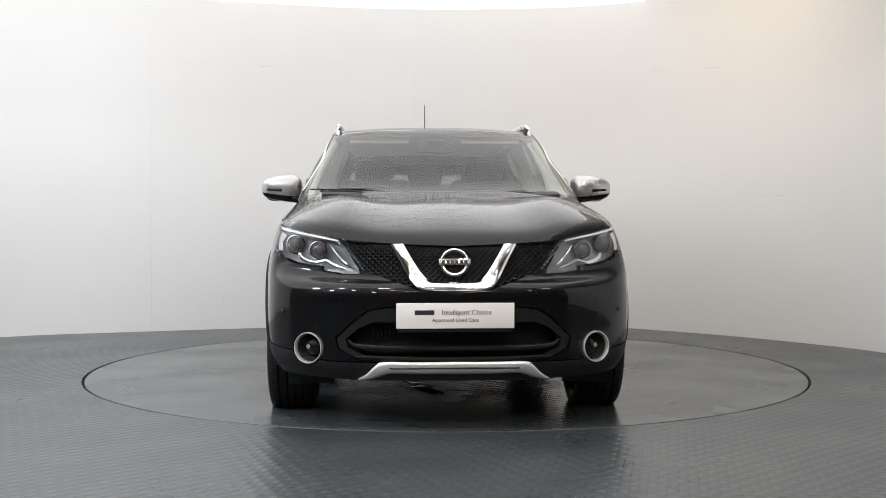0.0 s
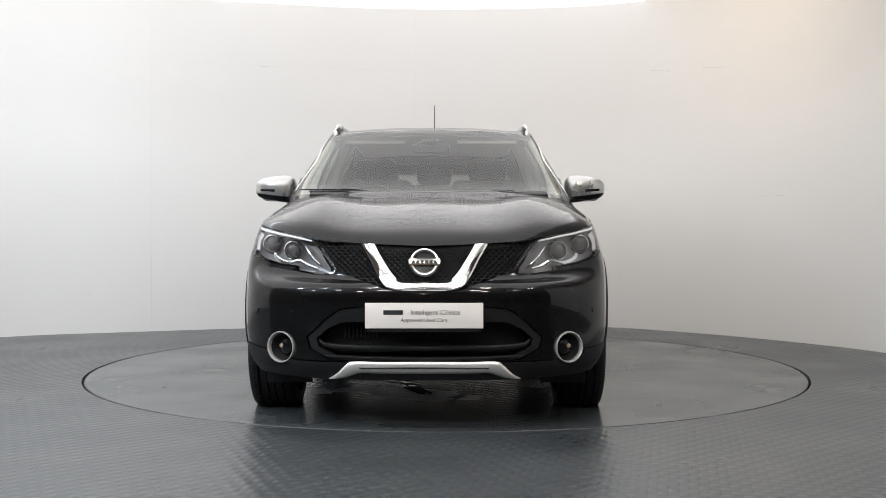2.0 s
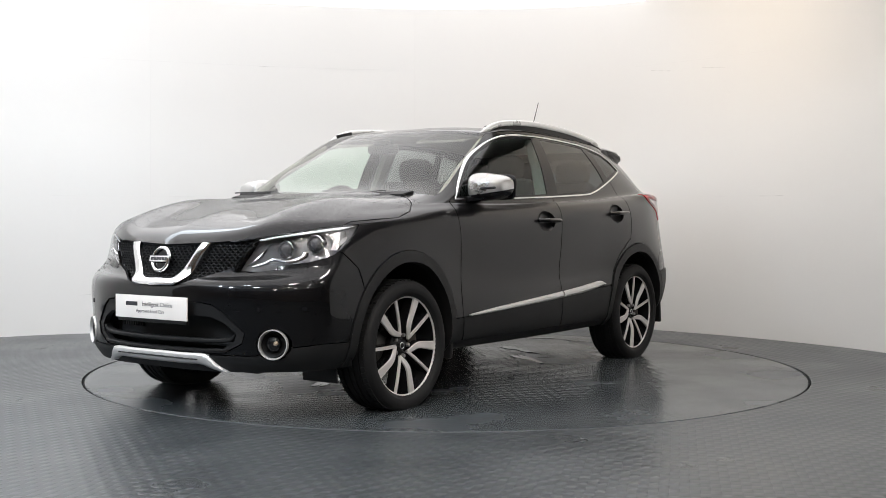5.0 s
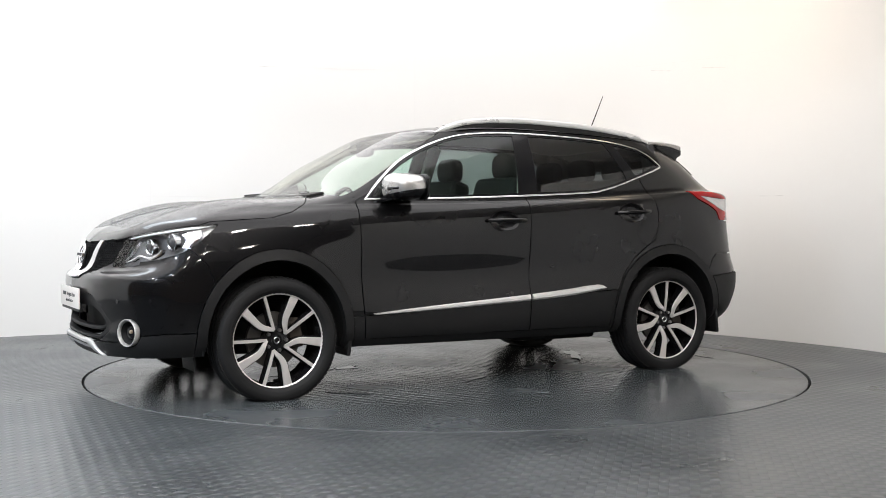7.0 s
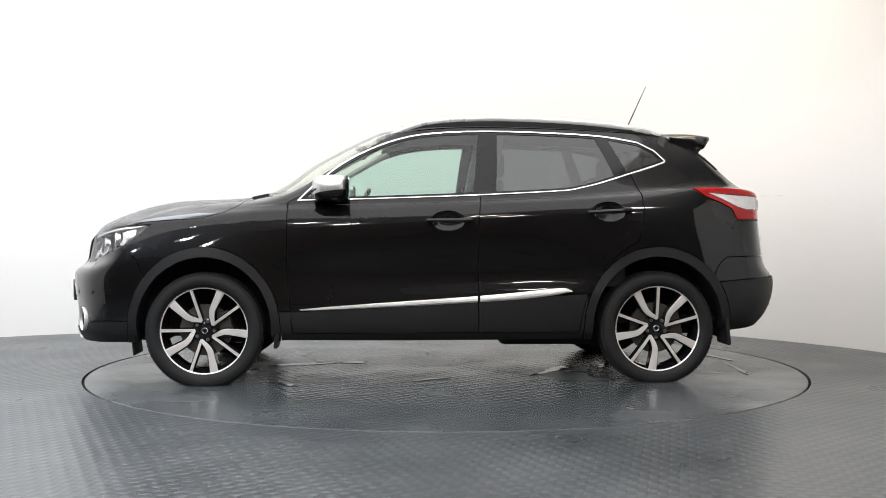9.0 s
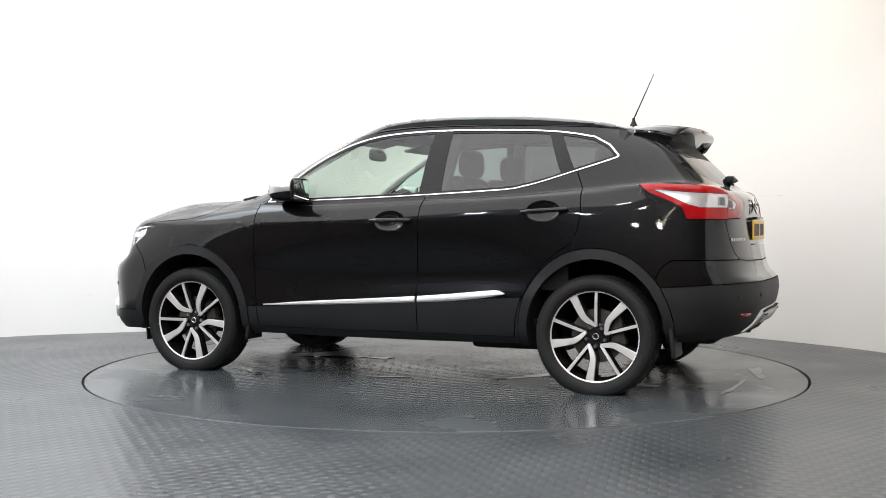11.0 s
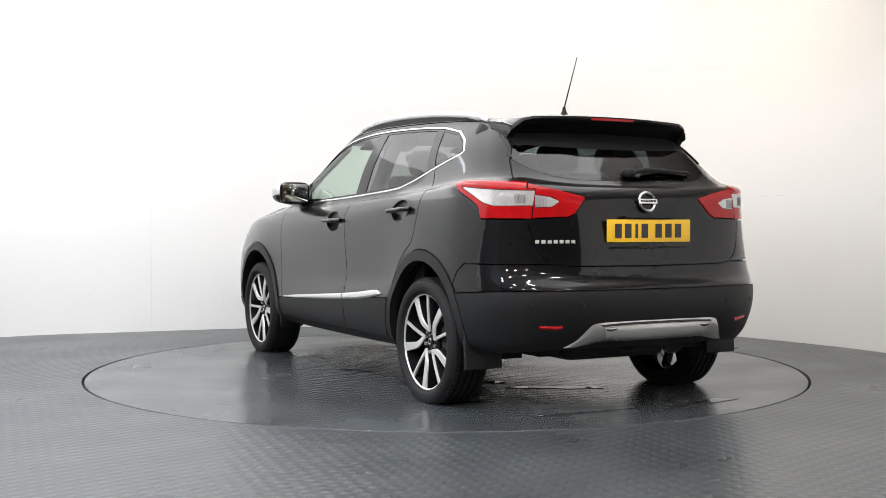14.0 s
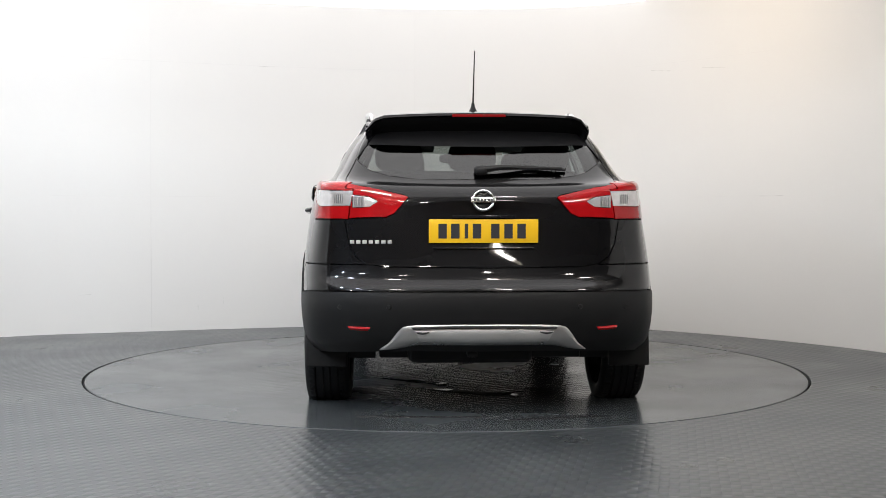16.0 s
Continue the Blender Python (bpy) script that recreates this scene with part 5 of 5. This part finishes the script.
# spoiler
def spoiler_upper():
    bm = bmesh.new()
    rows = []
    n = 24
    for i in range(n + 1):
        s = -1 + 2 * i / n
        y = s * .57
        e = abs(s)
        drop = max(0.0, (e - .84) / .16) ** 2
        tip_x = -1.775 + .05 * e ** 2.5 + .04 * drop
        tip_z = 1.490 - .016 * e ** 2 - .055 * drop
        root_x = -1.42 - .05 * e ** 3
        root_z = top_at(root_x, min(abs(y), .50)).z + .003 - (.03 * max(0, e - .87) / .13)
        row = []
        for k in range(9):
            t = k / 8
            x = root_x + (tip_x - root_x) * t
            z = root_z + (tip_z - root_z) * t + .010 * math.sin(math.pi * t)
            row.append((x, y, z))
        row.append((tip_x - .004, y, tip_z - .012))
        row.append((tip_x + .006, y, tip_z - .024))
        row.append((tip_x + .06, y, tip_z - .040))
        row.append((tip_x + .11, y * .99, tip_z - .085))
        row.append((-1.64 + .03 * e, y * .985, 1.375 + .01 * e))
        rows.append([bm.verts.new(p) for p in row])
    for a, b in zip(rows, rows[1:]):
        for j in range(len(a) - 1):
            bm.faces.new((a[j], b[j], b[j + 1], a[j + 1]))
    bm.faces.new(rows[0])
    bm.faces.new(rows[-1][::-1])
    bmesh.ops.recalc_face_normals(bm, faces=bm.faces)
    return bm


spoiler = part("roof_spoiler", spoiler_upper(), PAINT, tailgate, "black roof spoiler", angle=40)
both("spoiler_end", lambda: prism([(-1.47, 1.468), (-1.60, 1.458), (-1.695, 1.432), (-1.685, 1.415), (-1.645, 1.365), (-1.605, 1.33), (-1.53, 1.38)], .03, "XZ", .538, .004), GLOSS_BLACK, spoiler, "gloss black spoiler end")
both("spoiler_fin", lambda: drape([(.545, 1.43), (.572, 1.39), (.592, 1.34), (.612, 1.27)], [(.49, 1.43), (.535, 1.37), (.572, 1.32), (.606, 1.265)], lambda y, z, l: tail_at(y, z, l), .013, .01, 4), GLOSS_BLACK, tailgate, "gloss black side fin")
part("spoiler_underside", drape([(-.575, 1.395), (-.5, 1.425), (-.3, 1.445), (0, 1.45), (.3, 1.445), (.5, 1.425), (.575, 1.395)],
                                [(-.592, 1.33), (-.55, 1.335), (-.3, 1.326), (0, 1.322), (.3, 1.326), (.55, 1.335), (.592, 1.33)], tail_at, .006, .004, 4), GRILLE_BLACK, tailgate, "black panel under the spoiler")
part("high_brake_lamp", box((.012, .27, .014), pose(-1.778, 0, 1.476), .004), RED_DARK, spoiler, "dark red high brake lamp")
# rear wiper
wiper = part("rear_wiper", tube([tail_at(.0, 1.195, .03), tail_at(-.10, 1.212, .045), tail_at(-.40, 1.205, .035)], lambda t: .017 - .009 * t, 8), BLACK_PLASTIC, tailgate)
part("wiper_blade", tube([tail_at(-.06, 1.20, .03), tail_at(-.22, 1.215, .022), tail_at(-.42, 1.20, .018)], .008, 6), BLACK_PLASTIC, wiper)
part("wiper_pivot", superegg(tail_at(0, 1.195).x - .02, 0, 1.195, .03, .035, .024), BLACK_PLASTIC, wiper)

# front wipers and scuttle
part("scuttle_panel", box((.10, 1.30, .02), pose(1.02, 0, 1.096, 0, 12, 0), .006), BLACK_PLASTIC, car)
for y0, y1 in ((.52, .05), (-.12, -.66)):
    wp = part("windscreen_wiper", tube([(1.02, y0, 1.102), (.995, (y0 + y1) / 2, 1.115), (.985, y1, 1.113)], .006, 8), BLACK_PLASTIC, car)
    part("wiper_blade", tube([(.99, y0 - .05, 1.116), (.972, (y0 + y1) / 2 - .04, 1.126), (.97, y1 - .06, 1.124)], .004, 6), BLACK_PLASTIC, wp)

# ---------------------------------------------------------------- cabin
lining = pick(skin, (ROOF,))
lining.normal_update()
for v in lining.verts:
    v.co -= v.normal * .03
    v.co.y = max(0, v.co.y)
part("roof_lining", join_mirror(lining), TRIM_GREY, car, "pale grey roof lining")


def dash():
    bm = box((.50, 1.36, .22), pose(.78, 0, .93), .05, 4)
    return bm


part("dashboard", dash(), DASH, car, "dark dashboard")
part("instrument_hood", superegg(.64, -.37, 1.055, .12, .19, .05), DASH, car)
part("scuttle_shelf", box((.34, 1.34, .03), pose(.88, 0, 1.055, 0, -4, 0), .01), DASH, car)
part("cabin_floor", box((2.6, 1.40, .05), pose(-.5, 0, .36), .01), DARK, car)
part("tunnel", box((1.3, .2, .3), pose(.1, 0, .52), .04), DASH, car)
part("parcel_shelf", box((.5, 1.2, .03), pose(-1.58, 0, 1.05), .01), DARK, car)


def seat(x, y, wide):
    bm = box((.50, wide, .16), pose(x, y, .60, 0, -6, 0), .05, 3)
    s = part("seat", bm, SEAT_CLOTH, car, "black cloth seat")
    bevel_obj = box((.15, wide * .96, .62), pose(x - .33, y, .92, 0, -14, 0), .06, 3)
    part("backrest", bevel_obj, SEAT_CLOTH, s)
    return s


def headrest(s, x, y):
    h = part("headrest", superegg(x - .43, y, 1.30, .055, .13, .085, 3.2), SEAT_CLOTH, s)
    for k in (-.05, .05):
        part("headrest_post", tube([(x - .41, y + k, 1.18), (x - .425, y + k, 1.26)], .007), STEEL, h)


for y in (.37, -.37):
    s = seat(.02, y, .50)
    headrest(s, .02, y)
s = seat(-.82, 0, 1.26)
for y in (.40, 0, -.40):
    headrest(s, -.84, y)
wheel_m = Matrix.Translation((.46, -.37, 1.0)) @ Matrix.Rotation(radians(-25), 4, "Y")
bm = lathe([(.168, .0), (.174, .012), (.186, .016), (.196, .010), (.198, 0), (.194, -.010), (.184, -.014), (.173, -.009), (.168, 0)], 40, "X")
bmesh.ops.transform(bm, matrix=wheel_m, verts=bm.verts)
sw = part("steering_wheel", bm, DASH, car, "dark steering wheel")
bm = superegg(0, 0, 0, .03, .075, .065)
bmesh.ops.transform(bm, matrix=wheel_m, verts=bm.verts)
part("boss", bm, DASH, sw)
for a in (0, 180, 270):
    bm = box((.015, .12, .03), Matrix.Rotation(radians(a), 4, "X") @ pose(0, .12, 0), .004)
    bmesh.ops.transform(bm, matrix=wheel_m, verts=bm.verts)
    part("wheel_spoke", bm, SATIN, sw)
part("rear_view_mirror", superegg(.42, 0, 1.392, .022, .115, .034, 3.5), DASH, car, "dark rear-view mirror")
part("sensor_pod", superegg(.43, 0, 1.428, .04, .055, .016, 3), DASH, car)
both("sun_visor", lambda: box((.16, .36, .016), pose(.22, .34, 1.452, 0, 14, 0), .006), TRIM_GREY, car)
both("pillar_lining", lambda: tube([(-.33, .70, 1.08), (-.37, .635, 1.30), (-.40, .57, 1.47)], .045, 8), TRIM_GREY, car, "grey pillar lining")
both("screen_pillar_lining", lambda: tube([(.86, .735, 1.070), (.56, .678, 1.262), (.25, .615, 1.432)], .02, 8), TRIM_GREY, car, "grey pillar lining")
both("rear_pillar_lining", lambda: tube([(-1.32, .69, 1.16), (-1.38, .62, 1.30), (-1.42, .54, 1.44)], .05, 8), DASH, car)
both("door_card", lambda: box((1.9, .03, .48), pose(-.2, .77, .80), .01), DASH, car)

# ---------------------------------------------------------------- rain drops on the bonnet, water on the disc
def drops(n, xr, yr, size, seed):
    rng = random.Random(seed)
    bm = bmesh.new()
    for _ in range(n):
        x, y = rng.uniform(*xr), rng.uniform(*yr)
        hit, nrm, _, _ = _tree.ray_cast(Vector((x, abs(y), 3.0)), Vector((0, 0, -1)))
        if hit is None or nrm.z < .5:
            continue
        if y < 0:
            nrm = Vector((nrm.x, -nrm.y, nrm.z))
        p = Vector((x, y, hit.z))
        r = rng.uniform(*size) * (1.6 if rng.random() < .12 else 1)
        t1 = nrm.cross(Vector((0, 1, 0))).normalized()
        t2 = nrm.cross(t1)
        st = rng.uniform(.8, 1.5)
        rim = [bm.verts.new(p + t1 * (r * st * math.cos(2 * math.pi * k / 6)) + t2 * (r * math.sin(2 * math.pi * k / 6))) for k in range(6)]
        mid = [bm.verts.new(p + nrm * r * .34 + t1 * (r * .6 * st * math.cos(2 * math.pi * k / 6)) + t2 * (r * .6 * math.sin(2 * math.pi * k / 6))) for k in range(6)]
        top = bm.verts.new(p + nrm * r * .45)
        for k in range(6):
            j = (k + 1) % 6
            bm.faces.new((rim[k], rim[j], mid[j], mid[k]))
            bm.faces.new((mid[k], mid[j], top))
    return bm


tagged(part("rain", drops(19000, (1.05, 2.0), (-.78, .78), (.0009, .0023), 3), DROP, bonnet, "scattered clear rain drops"), kind="stuff")
tagged(part("rain", drops(2500, (-1.3, .2), (-.55, .55), (.0011, .0025), 5), DROP, roof, "scattered clear rain drops"), kind="stuff")


def puddle(cx, cy, ax, ay, turn, seed):
    rng = random.Random(seed)
    ph = [rng.uniform(0, 6.28) for _ in range(4)]
    bm = bmesh.new()
    ring = []
    for i in range(64):
        a = 2 * math.pi * i / 64
        r = 1 + .34 * math.sin(2 * a + ph[0]) + .25 * math.sin(3 * a + ph[3]) + .14 * math.sin(5 * a + ph[1]) + .06 * math.sin(9 * a + ph[2]) + .03 * math.sin(17 * a + ph[3])
        x, y = ax * r * math.cos(a), ay * r * math.sin(a)
        c, s = math.cos(turn), math.sin(turn)
        ring.append((cx + x * c - y * s, cy + x * s + y * c))
    rim = [bm.verts.new((x, y, .0008)) for x, y in ring]
    top = [bm.verts.new((cx + (x - cx) * .97, cy + (y - cy) * .97, .0026)) for x, y in ring]
    for i in range(64):
        j = (i + 1) % 64
        bm.faces.new((rim[i], rim[j], top[j], top[i]))
    bm.faces.new(top)
    bmesh.ops.triangulate(bm, faces=[f for f in bm.faces if len(f.verts) > 4])
    ob = part("puddle", bm, WATER)
    return tagged(ob, "thin clear puddle on the damp turntable", "puddle", "puddles on the turntable")


puddles = [puddle(-1.12, -.14, .21, .055, 1.0, 1), puddle(-.68, .20, .22, .045, .85, 2), puddle(-1.87, .20, .23, .022, 1.5, 3), puddle(-1.91, -.50, .19, .05, 1.75, 4),
           puddle(.95, -.17, .26, .04, .35, 5), puddle(.60, -.25, .10, .035, .2, 6), puddle(.13, .58, .09, .025, .6, 7), puddle(1.0, .73, .10, .03, 2.4, 8)]


# ---------------------------------------------------------------- motion
def motions():
    rows_car, rows_disc = [], []
    for t, a in TURN:
        r = Matrix.Rotation(radians(a), 4, "Z")
        rows_car.append((t, r @ Matrix.Translation((-AXIS[0], -AXIS[1], 0.0))))
        rows_disc.append((t, r))
    walk(car, rows_car)
    for ob in (turntable, *puddles):
        walk(ob, rows_disc)


motions()
